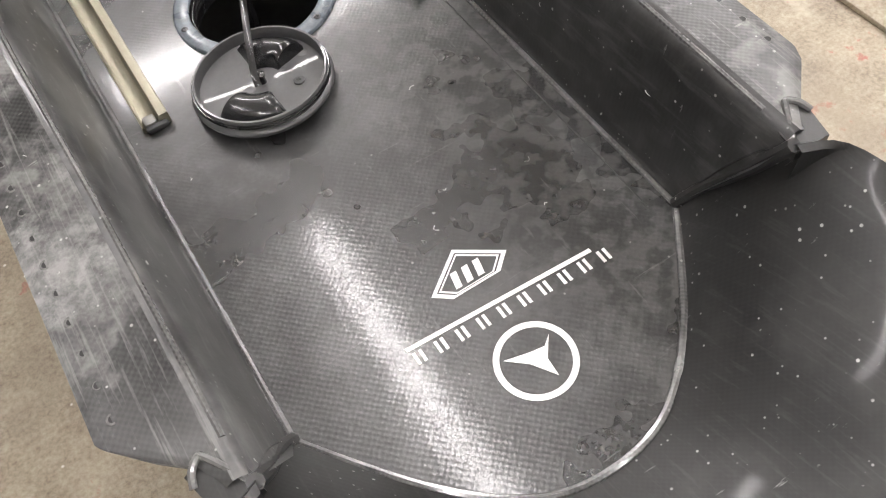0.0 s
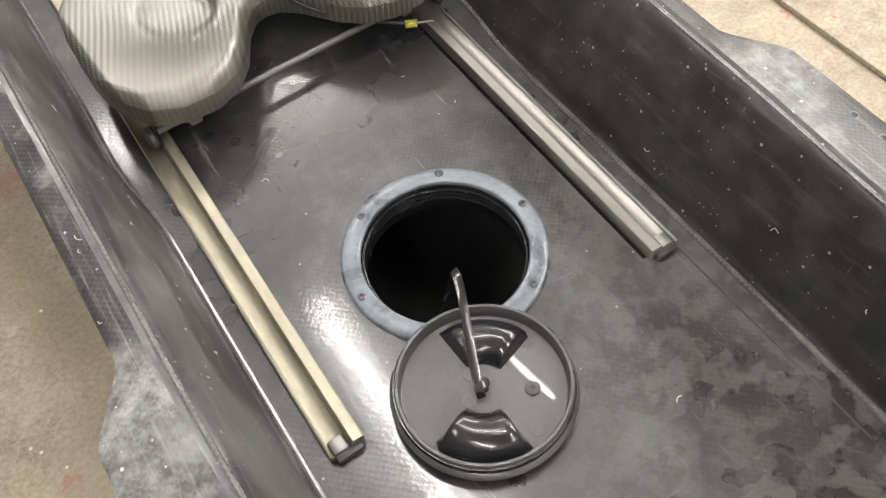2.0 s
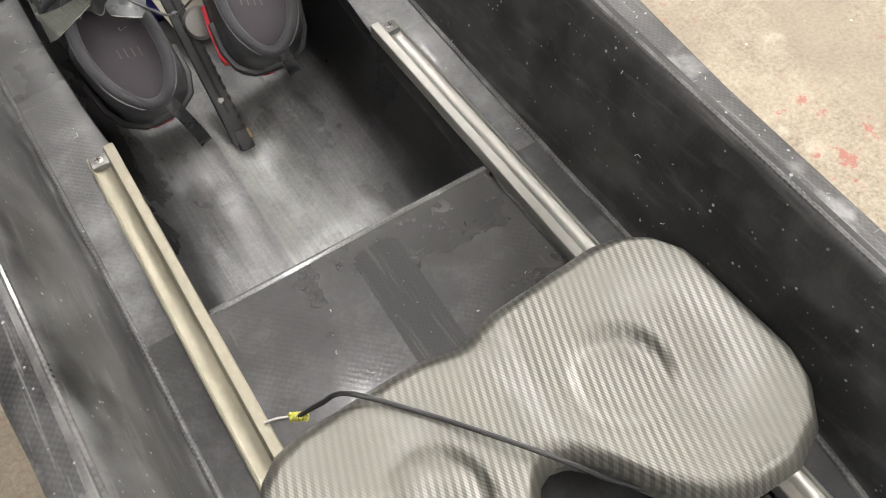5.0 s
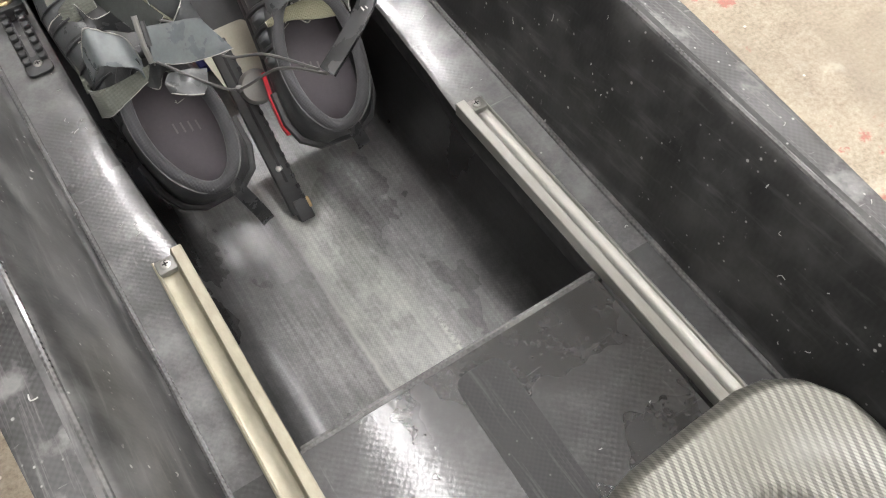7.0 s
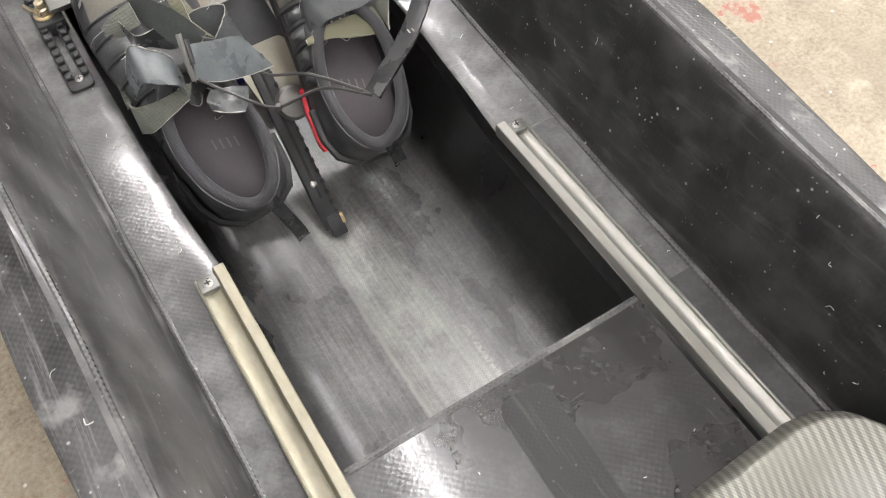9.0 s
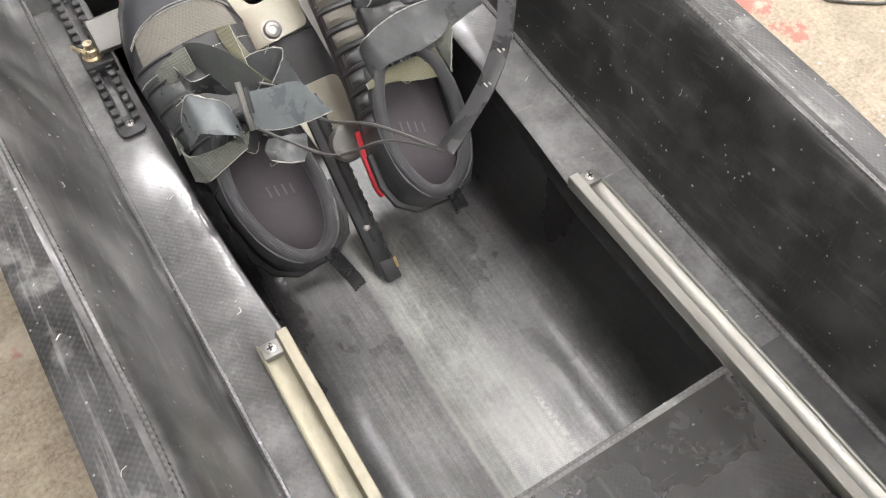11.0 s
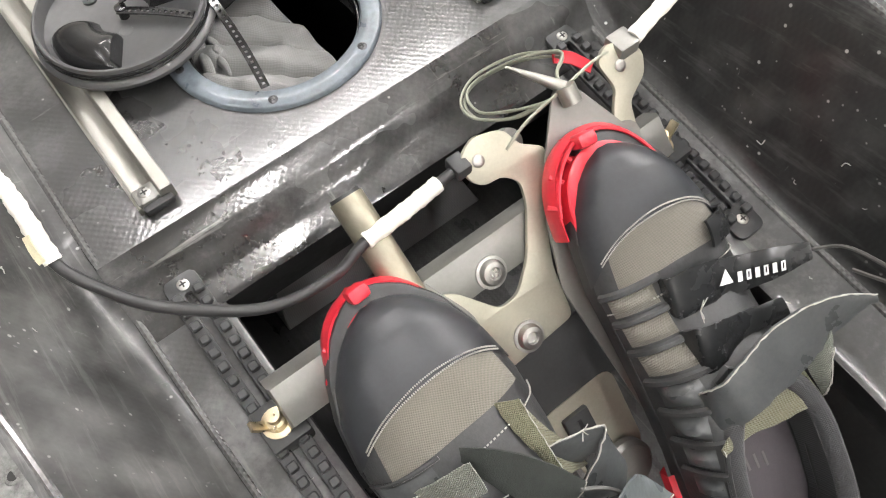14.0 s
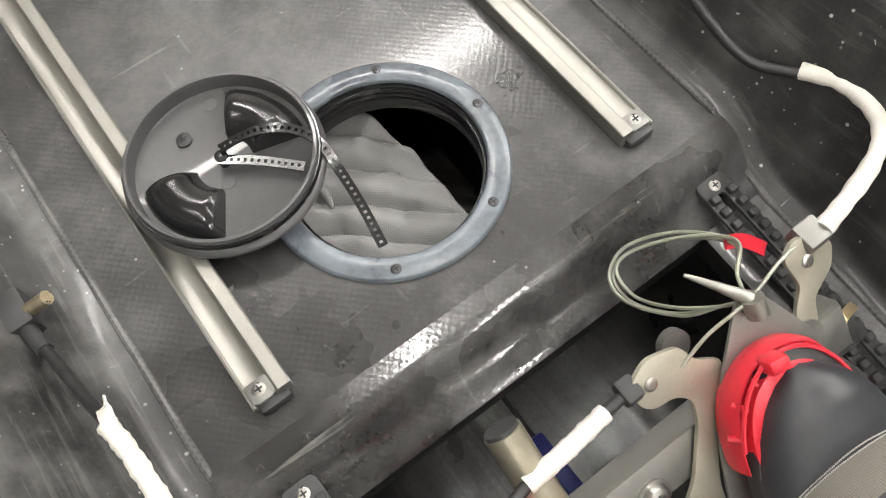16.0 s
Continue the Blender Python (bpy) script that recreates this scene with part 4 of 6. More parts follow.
# ridges along the well floor
for x in (-0.030, 0.022):
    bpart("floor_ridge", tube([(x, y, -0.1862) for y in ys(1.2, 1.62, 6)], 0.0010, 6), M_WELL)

# ---- hatch lids ----
def sector_lump(r0, r1, a0, a1, h):
    """A smooth moulded finger recess seen from its back."""
    rows = []
    for i in range(15):
        a = a0 + (a1 - a0) * i / 14
        row = []
        for j in range(11):
            v = j / 10
            r = r0 + (r1 - r0) * v
            ends = 0.0 if i in (0, 14) else (0.86 if i in (1, 13) else 1.0)
            row.append((r * math.cos(a), r * math.sin(a), h * ends * math.sin(math.pi * v) ** 0.55 if 0 < v < 1 else 0.0))
        rows.append(row)
    return sheet(rows)[0]


def hatch_lid(at, turn, tilt, label, scale=1.0):
    lid = thing("hatch_lid", label, "lid", "hatch lids", at)
    lid.rotation_euler = (radians(tilt[0]), radians(tilt[1]), radians(turn))
    lid.scale = (scale,) * 3
    prof = [(0.0, 0.0), (0.0610, 0.0), (0.0640, 0.0015), (0.0645, 0.0045), (0.0632, 0.0065), (0.0612, 0.0075), (0.0606, 0.0150), (0.0598, 0.0162), (0.0580, 0.0162), (0.0572, 0.0150), (0.0566, 0.0052), (0.0540, 0.0042), (0.0, 0.0040)]
    part("disc", lathe(prof, 72), M_DISC, lid)
    for k, z in enumerate((0.0095, 0.0125)):
        part("thread", tube([(0.0612 * math.cos(a), 0.0612 * math.sin(a), z) for a in [2 * math.pi * i / 48 for i in range(48)]], 0.0010, 6, closed=True), M_PLASTIC, lid)
    for a in (0, 180):
        part("finger_recess", sector_lump(0.018, 0.0535, radians(a - 38), radians(a + 38), 0.0145), M_PLASTIC, lid, "glossy moulded finger recess").location = (0, 0, 0.0040)
    boss = part("boss", lathe([(0.0052, 0.0), (0.0052, 0.0016), (0.0040, 0.0022), (0.0, 0.0018)], 20), M_BLACKRUB, lid)
    boss.location = (0.0, -0.033, 0.004)
    # no cut recess here: dark cross bars draw its shade
    for size in ((0.0045, 0.0011, 0.0005), (0.0011, 0.0045, 0.0005)):
        part("recess", box(size, (0, 0, 0.0021)), M_DARK, boss)
    part("peg", lathe([(0.0036, 0.0), (0.0030, 0.006), (0.0042, 0.0075), (0.0042, 0.0095), (0.0, 0.0105)], 16), M_PLASTIC, lid).location = (0, 0, 0.004)
    for a in range(4):
        part("gate_mark", lathe([(0.0050, 0.0), (0.0048, 0.0003), (0.0, 0.0003)], 16), M_GATE, lid).location = (0.014 * math.cos(radians(45 + 90 * a)), 0.014 * math.sin(radians(45 + 90 * a)), 0.0041) if a < 2 else (0.046 * math.cos(radians(50 + 90 * a)), 0.046 * math.sin(radians(50 + 90 * a)), 0.0041)
    for k in range(4):
        part("moulded_mark", box((0.0014, 0.012, 0.0003), (0.018 + 0.003 * k, -0.012, 0.0042)), M_GATE, lid)
    return lid


lid_a = hatch_lid((-0.040, 0.571, 0.0050), 54, (-1.2, 2.0), "black plastic hatch lid lying upside down on the hatch edge")
lid_b = hatch_lid((-0.083, 2.041, 0.0605), 202, (0.5, 1.0), "black plastic hatch lid lying upside down across rail and ring")


def ladder_strap(name, pts, width, across, label, hole=0.0042):
    """A perforated strap: two edges and rungs between the holes."""
    strap = thing(name, label, "strap")
    path = smooth_path(pts, 10)
    dist = [0.0]
    for a, b in zip(path, path[1:]):
        dist.append(dist[-1] + (b - a).length)
    m = len(path)
    bm = bmesh.new()
    fr = frames_along(path)
    sides = []
    for i, (p, tg, s, u) in enumerate(fr):
        a = Vector(across[0]).lerp(Vector(across[1]), i / (m - 1))
        sides.append((a - tg * a.dot(tg)).normalized())
    for off in (-1, 1):
        rows = []
        for (p, tg, s, u), sd in zip(fr, sides):
            c, w, n = p + sd * off * width * 0.34, width * 0.16, sd.cross(tg).normalized() * 0.0005
            rows.append([c + sd * w + n, c - sd * w + n, c - sd * w - n, c + sd * w - n])
        sheet(rows, closed_v=True, bm=bm)
    step = hole
    nxt = step / 2
    for i in range(1, m):
        while dist[i] >= nxt:
            k = (nxt - dist[i - 1]) / max(1e-9, dist[i] - dist[i - 1])
            c = path[i - 1].lerp(path[i], k)
            tg = (path[i] - path[i - 1]).normalized()
            sd = sides[i]
            n = sd.cross(tg).normalized() * 0.0005
            hw, hl = width * 0.26, 0.0012
            q = [c + sd * hw + tg * hl, c - sd * hw + tg * hl, c - sd * hw - tg * hl, c + sd * hw - tg * hl]
            top, bot = [bm.verts.new(v + n) for v in q], [bm.verts.new(v - n) for v in q]
            bm.faces.new(top)
            bm.faces.new(bot)
            for a in range(4):
                bm.faces.new((top[a], top[(a + 1) % 4], bot[(a + 1) % 4], bot[a]))
            nxt += step
    part("band", bm, M_PLASTIC, strap)
    return strap


ladder_strap("lid_strap", [(-0.082, 2.044, 0.076), (-0.062, 2.039, 0.081), (-0.044, 2.029, 0.082), (-0.031, 2.014, 0.075), (-0.029, 1.995, 0.063), (-0.030, 1.970, 0.051), (-0.033, 1.945, 0.039)], 0.0066, ((0.4, 0.9, 0), (1, 0.1, 0)), "black perforated strap tying the lid to its ring")
ladder_strap("lid_strap", [(-0.086, 2.040, 0.073), (-0.066, 2.024, 0.072), (-0.046, 2.004, 0.071)], 0.0066, ((0.5, 0.8, 0), (0.5, 0.8, 0)), "black perforated strap end lying inside the lid")
strap_a = thing("lid_strap", "black shiny strap rising from the lid into the hatch", "strap")
part("band", ribbon([(-0.046, 0.565, 0.013), (-0.044, 0.574, 0.022), (-0.034, 0.597, 0.036), (-0.022, 0.624, 0.048), (-0.016, 0.640, 0.046), (-0.010, 0.655, 0.020), (-0.006, 0.668, -0.03), (-0.003, 0.70, -0.12), (0.0, 0.72, -0.186)], 0.0062, 0.0014, ((0.9, -0.3, 0), (0.6, 0.6, 0)), 8), M_PLASTIC, strap_a)

# grey cloth stowed under the stern hatch
stow = thing("folded_garment", "crumpled grey cloth garment stowed under the hatch", "clothing", at=(0, 1.985, -0.17))
rows = []
for i in range(141):
    v = -1 + 2 * i / 140
    row = []
    for j in range(141):
        u = -1 + 2 * j / 140
        r = max(abs(u), abs(v))
        x, y = 0.105 * u, 0.105 * v
        drop = max(0.0, min(1.0, (x - 0.034 + 0.25 * max(0.0, y - 0.03)) / 0.022))
        top = 0.158 - 0.13 * drop * drop * (3 - 2 * drop)
        wander = noise.noise(Vector((x * 14, y * 14, 0)))
        q = (x * 0.686 + y * 0.728) * 118 + 0.8 * wander
        deep = 0.45 + 0.55 * abs(noise.noise(Vector((x * 9 + 3, y * 9, 5))) * 2)
        fold = 0.0150 * min(1.0, deep) * abs(math.sin(q)) ** 0.5 + 0.0016 * math.sin(q * 2.3 + x * 40) + 0.0010 * math.sin((y * 0.7 - x * 0.5) * 260 + 4 * noise.noise(Vector((x * 30, y * 30, 7))))
        lump = 0.008 * noise.noise(Vector((x * 22, y * 30, 3.1)))
        z = (top + fold + lump) * (1 - max(0, (r - 0.8) / 0.2) ** 2)
        row.append((x, y, max(0.0, z)))
    rows.append(row)
part("cloth", sheet(rows)[0], M_GREYCLOTH, stow)
for (fx, fy, fl, fa) in ((-0.045, 0.050, 0.05, 70), (-0.032, 0.055, 0.05, 80)):
    pts = []
    for k in range(9):
        d = (k / 8 - 0.5) * fl
        px, py = fx + d * math.cos(radians(fa)), fy + d * math.sin(radians(fa)) + 0.004 * math.sin(k * 1.3 + fa)
        pts.append((px, py, 0.163 - 0.10 * max(0, px + py * 0.35) + 0.002 * math.sin(k * 2.1)))
    part("fold", tube(smooth_path(pts, 4), lambda k: 0.0012 + 0.0034 * math.sin(math.pi * min(1, max(0, k))) ** 0.7, 10), M_GREYCLOTH, stow, "rounded fold of the grey cloth")

# ---- sliding seat ----
seat = thing("sliding_seat", "silvery carbon twill rowing seat with two moulded hollows", "seat", at=(0.004, 0.982, 0.004))
seat.rotation_euler = (0, 0, radians(2.2))
seat.scale = (1.025, 1.01, 1.0)
Y0 = 0.98
FAR = [(0.0, 1.070), (0.03, 1.076), (0.08, 1.076), (0.112, 1.075), (0.130, 1.070), (0.144, 1.059), (0.153, 1.042), (0.1585, 1.01), (0.160, 0.975)]
NEAR = [(0.0, 0.972), (0.012, 0.968), (0.026, 0.952), (0.044, 0.920), (0.062, 0.900), (0.085, 0.889), (0.112, 0.887), (0.136, 0.897), (0.150, 0.915), (0.1575, 0.94), (0.160, 0.970)]


def seat_z(x, y):
    a = abs(x)
    z = 0.062 + 0.012 * min(1, (a / 0.15) ** 2)
    z -= 0.011 * math.exp(-(((a - 0.078) / 0.045) ** 2 + ((y - 0.985) / 0.05) ** 2))
    z -= 0.004 * math.exp(-((x / 0.02) ** 2))
    dx, dy = a - 0.068, y - 0.992
    r, th = math.hypot(dx, dy), math.atan2(dy, dx if x > 0 else -dx)
    w = 0.10 + 0.90 * max(0.0, math.cos(th - radians(40 if x > 0 else 15))) ** 1.3
    w2 = max(0.0, math.cos(th - radians(228)))
    z -= 0.0058 * w * math.exp(-((r - 0.0265) / 0.0045) ** 2)
    z += 0.0022 * math.exp(-((r - 0.0345) / 0.004) ** 2) * (0.4 + 0.6 * w)
    return z


rows = []
NX, NY = 150, 60
for i in range(NX + 1):
    x = 0.1598 * math.sin((i / NX - 0.5) * math.pi)
    yf, yn = lerp_table(FAR, abs(x)), lerp_table(NEAR, abs(x))
    top = []
    for j in range(NY + 1):
        v = 0.5 - 0.5 * math.cos(math.pi * j / NY)
        y = yn + (yf - yn) * v
        d = min(y - yn, yf - y, (0.1602 - abs(x)) * 1.6)
        roll = max(0.0, 1 - d / 0.016)
        top.append((x, y - Y0, seat_z(x, y) - 0.004 - 0.012 * roll ** 2.2))
    rim_a = [(x, yn - Y0 + 0.001, top[0][2] - 0.010), (x, yn - Y0 + 0.003, top[0][2] - 0.020)]
    rim_b = [(x, yf - Y0 - 0.001, top[-1][2] - 0.008), (x, yf - Y0 - 0.003, top[-1][2] - 0.016)]
    rows.append(list(reversed(rim_a)) + top + rim_b)
bm, g = sheet(rows)
for edge in (g[0], g[-1]):
    try:
        bm.faces.new(edge)
    except ValueError:
        pass
part("shell", bm, M_SEAT, seat, angle=80)
for y in (0.9165, 1.052):
    part("axle", tube([(-0.136, y - Y0, 0.0145), (0.136, y - Y0, 0.0145)], 0.0030, 10), M_CLEAR, seat, "thin grey metal axle")
    for sx in (-1, 1):
        w = part("wheel", lathe([(0.0, -0.004), (0.0085, -0.004), (0.0105, -0.002), (0.0105, 0.002), (0.0085, 0.004), (0.0, 0.004)], 24), M_BLACKRUB, seat)
        w.location, w.rotation_euler = (sx * 0.1425, y - Y0, 0.0105), (0, radians(90), 0)
for sx in (-1, 1):
    part("under_frame", box((0.012, 0.15, 0.03), (sx * 0.105, 0.0, 0.026), 0.003), M_GREYPLATE, seat)

cord = thing("shock_cord", "thin black shock cord stretched over the seat", "cord")
part("cord", tube(smooth_path([(-0.108, 1.102, 0.017), (-0.092, 1.089, 0.045), (-0.077, 1.076, 0.066), (-0.045, 1.040, 0.0655), (-0.012, 0.998, 0.064), (0.012, 0.968, 0.058), (0.030, 0.950, 0.044), (0.06, 0.926, 0.030), (0.109, 0.901, 0.016)], 8), 0.0017, 8), M_CABLE, cord)
for p, q in (((-0.112, 1.106, 0.0145), (-0.102, 1.097, 0.021)), ((0.106, 0.902, 0.016), (0.116, 0.899, 0.0145))):
    a, b = Vector(p), Vector(q)
    hel = [a.lerp(b, k / 40) + Vector((math.sin(k * 0.9) * 0.0026 * 0.7, math.sin(k * 0.9) * 0.0026 * 0.7, math.cos(k * 0.9) * 0.0030)) for k in range(41)]
    part("wire_winding", tube(hel, 0.0011, 6), M_YELLOW, cord, "yellow wire winding")
part("hook", tube(smooth_path([(0.116, 0.899, 0.0145), (0.124, 0.8965, 0.014), (0.131, 0.894, 0.0135)], 4), 0.0012, 6), M_STEEL, cord)
part("hook", tube(smooth_path([(-0.112, 1.106, 0.0145), (-0.120, 1.110, 0.014), (-0.128, 1.112, 0.0135)], 4), 0.0012, 6), M_STEEL, cord)

# ---- foot stretcher ----
C45 = math.sqrt(0.5)


def on_plate(x, s, w):
    """A place on the sloping foot plate: across, up along it, and off it."""
    return Vector((x, 0.8463 + C45 * s - C45 * w, -0.8463 + C45 * s + C45 * w))


PLATE = Matrix.Translation((0, 0.8463, -0.8463)) @ Matrix.Rotation(radians(45), 4, "X")
stretcher = thing("foot_stretcher", "aluminium foot stretcher with steering yoke bolted to a crossbar", "foot stretcher", at=tuple(on_plate(0, 0.95, 0)))
INV = Matrix.Translation(-on_plate(0, 0.95, 0))


def fpart(name, bm, mat, label="", plate=True, smooth=True, parent=None):
    bm.transform(INV @ PLATE if plate else INV)
    return part(name, bm, mat, parent or stretcher, label, smooth)


bar = slab([(-0.150, 1.2460), (0.150, 1.2460), (0.150, 1.2760), (-0.150, 1.2760)], 0.018, 0.005)
bmesh.ops.translate(bar, vec=(0, 0, 0.001), verts=bar.verts)
fpart("crossbar", bar, M_GREYPLATE, "bevelled grey aluminium crossbar")
yoke = [(0.010, 1.312), (0.011, 1.326), (0.024, 1.333), (0.044, 1.327), (0.049, 1.3135), (0.057, 1.3085), (0.064, 1.303), (0.056, 1.286), (0.042, 1.262), (0.033, 1.236), (0.030, 1.200), (-0.026, 1.196), (-0.034, 1.232), (-0.043, 1.266), (-0.030, 1.259), (-0.010, 1.2335), (0.004, 1.2345), (0.020, 1.250), (0.036, 1.279), (0.039, 1.294), (0.030, 1.303), (0.017, 1.304)]
fpart("steering_yoke", slab(rounded(yoke, 0.005, 3), 0.003, 0.0005), M_PLATE, "pale anodised steering yoke plate").location = on_plate(0, 0, 0.006) - on_plate(0, 0, 0)
ear = [(0.104, 1.272), (0.118, 1.300), (0.124, 1.308), (0.119, 1.328), (0.128, 1.335), (0.146, 1.331), (0.152, 1.318), (0.147, 1.306), (0.130, 1.296), (0.126, 1.276)]
fpart("yoke_ear", slab(rounded(ear, 0.004, 3), 0.003, 0.0005), M_PLATE, "pale anodised yoke ear").location = on_plate(0, 0, 0.006) - on_plate(0, 0, 0)
fin = [(0.080, 1.328), (0.087, 1.333), (0.095, 1.328), (0.118, 1.286), (0.126, 1.255), (0.104, 1.10), (0.044, 1.10), (0.030, 1.22), (0.040, 1.262), (0.056, 1.295)]
fpart("shoe_plate", slab(rounded(fin, 0.006, 3), 0.002, 0.0005), M_GREYPLATE, "thin grey plate under the steering shoe").location = on_plate(0, 0, 0.010) - on_plate(0, 0, 0)
fpart("shoe_plate", slab(rounded([(-0.108, 1.10), (-0.038, 1.10), (-0.026, 1.24), (-0.05, 1.29), (-0.105, 1.29), (-0.125, 1.24)], 0.012, 4), 0.003, 0.0005), M_GREYPLATE, "thin grey plate under the fixed shoe").location = on_plate(0, 0, 0.008) - on_plate(0, 0, 0)
fpart("black_plate", slab([(-0.035, 1.148), (0.050, 1.144), (0.050, 1.196), (-0.035, 1.199)], 0.003), M_BLACKRUB, "black carbon plate between the shoes", smooth=False).location = on_plate(0, 0, 0.0) - on_plate(0, 0, 0)
fpart("heel_plate", slab(rounded([(-0.010, 1.085), (0.036, 1.085), (0.038, 1.150), (-0.022, 1.150)], 0.01, 4), 0.003), M_PLATE, "pale aluminium heel plate", smooth=False).location = on_plate(0, 0, 0.001) - on_plate(0, 0, 0)
fpart("heel_disc", lathe([(0.018, 0.0), (0.018, 0.006), (0.015, 0.009), (0.004, 0.010), (0.0, 0.010)], 24), M_GREYPLATE).location = on_plate(0.016, 1.084, 0.003) - on_plate(0, 0, 0)
track = box((0.020, 0.19, 0.010), (0, 1.045, 0.0), 0.0015)
tr = fpart("heel_track", track, M_BLACKRUB, "black plastic heel track with a slot")
# a dark bar laid on the track draws the shade in its slot
slot = box((0.0028, 0.15, 0.002), (0.0, 1.06, 0.0052))
fpart("slot", slot, M_DARK, parent=tr)
for i in range(14):
    t = box((0.0035, 0.0052, 0.0035), (0.0085, 0.965 + 0.0118 * i, 0.0055), 0.0006, seg=1)
    fpart("tooth", t, M_BLACKRUB, parent=tr)
sc = phillips_screw(0.0036)
bmesh.ops.translate(sc, vec=(-0.001, 1.001, 0.005), verts=sc.verts)
fpart("screw", sc, M_STEEL, parent=tr)
fpart("track_foot", box((0.016, 0.024, 0.016), (0.003, 0.952, -0.001), 0.002), M_BLACKRUB)
fpart("wooden_chip", box((0.004, 0.012, 0.006), (0.011, 0.957, 0.004), 0.001), M_WOOD, "chip of bare wood at the foot of the track")


def cap_bolt(x, s, w):
    bm = lathe([(0.0105, 0.0), (0.0105, 0.0012), (0.0085, 0.0014), (0.0083, 0.0030), (0.0070, 0.0052), (0.0042, 0.0060), (0.0038, 0.0058), (0.0036, 0.0034), (0.0, 0.0034)], 24)
    bmesh.ops.translate(bm, vec=(x, s, w), verts=bm.verts)
    return fpart("cap_bolt", bm, M_STEEL, "stainless button-head bolt")


cap_bolt(-0.003, 1.2550, 0.0012)
cap_bolt(-0.003, 1.2075, 0.0062)
for x, s in ((0.021, 1.3190), (0.133, 1.3190)):
    bm = phillips_screw(0.004)
    bmesh.ops.translate(bm, vec=(x, s, 0.006), verts=bm.verts)
    fpart("ear_screw", bm, M_STEEL)
fpart("steel_tube", tube([(-0.054, 1.801, 0.094), (-0.055, 1.735, 0.055)], 0.0105, 20), M_ALU_STAIN, "short brushed steel tube", plate=False)
fpart("tube_plug", tube([(-0.054, 1.8005, 0.0937), (-0.054, 1.8030, 0.0952)], 0.0094, 20), M_BLACKRUB, plate=False)
fpart("pivot_pin", tube([(0.087, 1.768, 0.098), (0.087, 1.776, 0.106)], 0.0062, 14), M_ALU, "pale turned pivot pin", plate=False)
fpart("pointer", tube([(0.087, 1.776, 0.104), (0.077, 1.790, 0.108), (0.0658, 1.8048, 0.112)], lambda k: 0.0042 * (1 - 0.75 * k), 10), M_ALU, "tapered pale pointer", plate=False)


for at in ((0.0530, 1.784, 0.072), (0.1170, 1.745, 0.066)):
    fpart("bobbin", tube([(at[0], at[1] + 0.004, at[2] - 0.006), (at[0], at[1], at[2] - 0.002)], 0.0095, 20), M_GREYPLATE, "round grey bobbin behind the yoke", plate=False)


def wing_nut(x, y, z):
    nut = part("wing_nut", lathe([(0.0, 0.0), (0.0098, 0.0), (0.0098, 0.0018), (0.0066, 0.0024), (0.0060, 0.0085), (0.0042, 0.0095), (0.0042, 0.0150), (0.0, 0.0155)], 20), M_BRASS, stretcher, "tarnished brass wing nut")
    nut.location = Vector((x, y, z)) - on_plate(0, 0.95, 0)
    for sx in (-1, 1):
        part("wing", ribbon([(sx * 0.0055, 0, 0.006), (sx * 0.010, 0.001, 0.0105), (sx * 0.0135, 0.002, 0.0150)], 0.006, 0.0022, ((0, 1, 0), (0, 1, 0)), 4), M_BRASS, nut)
    return nut


wing_nut(-0.1550, 1.741, 0.0245)
wing_nut(0.1500, 1.742, 0.0250)
for sx in (-1, 1):
    fpart("clamp_block", box((0.026, 0.030, 0.014), (sx * 0.1535, 1.741, 0.0180), 0.0015), M_BLACKRUB, plate=False)

# ---- shoes ----
HW = [(0.0, 0.012), (0.004, 0.024), (0.012, 0.034), (0.03, 0.042), (0.06, 0.0445), (0.10, 0.0435), (0.14, 0.0455), (0.18, 0.0505), (0.215, 0.052), (0.245, 0.0475), (0.27, 0.038), (0.287, 0.025), (0.296, 0.013), (0.30, 0.003)]
HW_SLIM = [(u, w * (1.0 - 0.10 * max(0.0, min(1.0, (u - 0.12) / 0.06)))) for u, w in HW]
HT = [(0.0, 0.030), (0.006, 0.044), (0.02, 0.050), (0.07, 0.044), (0.12, 0.047), (0.145, 0.050), (0.17, 0.047), (0.20, 0.041), (0.23, 0.036), (0.26, 0.031), (0.28, 0.025), (0.293, 0.015), (0.30, 0.003)]
HT_FLAT = [(0.0, 0.030), (0.006, 0.044), (0.02, 0.050), (0.07, 0.044), (0.12, 0.047), (0.145, 0.043), (0.17, 0.028), (0.20, 0.0205), (0.23, 0.0215), (0.26, 0.0235), (0.28, 0.0215), (0.293, 0.014), (0.30, 0.003)]
W0 = 0.022


def shoe_point(u, a, side, off=0.0, bend=0.0):
    """A place on the upper: u along the foot, a from 0 at the sole to 1 at the top, side -1 or 1."""
    hw, h = lerp_table(HW_SLIM if bend > 0 else HW, u), lerp_table(HT_FLAT if bend > 0 else HT, u)
    k = (u - 0.074) / 0.067
    ow = 0.0345 * math.sqrt(1 - k * k) if abs(k) < 1 else 0.0
    b = a * math.pi / 2
    x = ow + (hw - ow) * max(0.0, math.cos(b)) ** 0.75
    z = W0 + h * math.sin(b) ** 0.9
    n = Vector((side * math.cos(b), 0.35 if u > 0.25 else 0.0, math.sin(b))).normalized()
    short = 0.010 * max(0.0, (u - 0.20) / 0.10)
    return Vector((side * x + bend * math.sin(math.pi * u / 0.30), u - short, z)) + n * off


def upper_sheet(us, as_, side, off, bm=None, bend=0.0):
    return sheet([[shoe_point(u, a, side, off, bend) for a in as_] for u in us], bm=bm)[0]


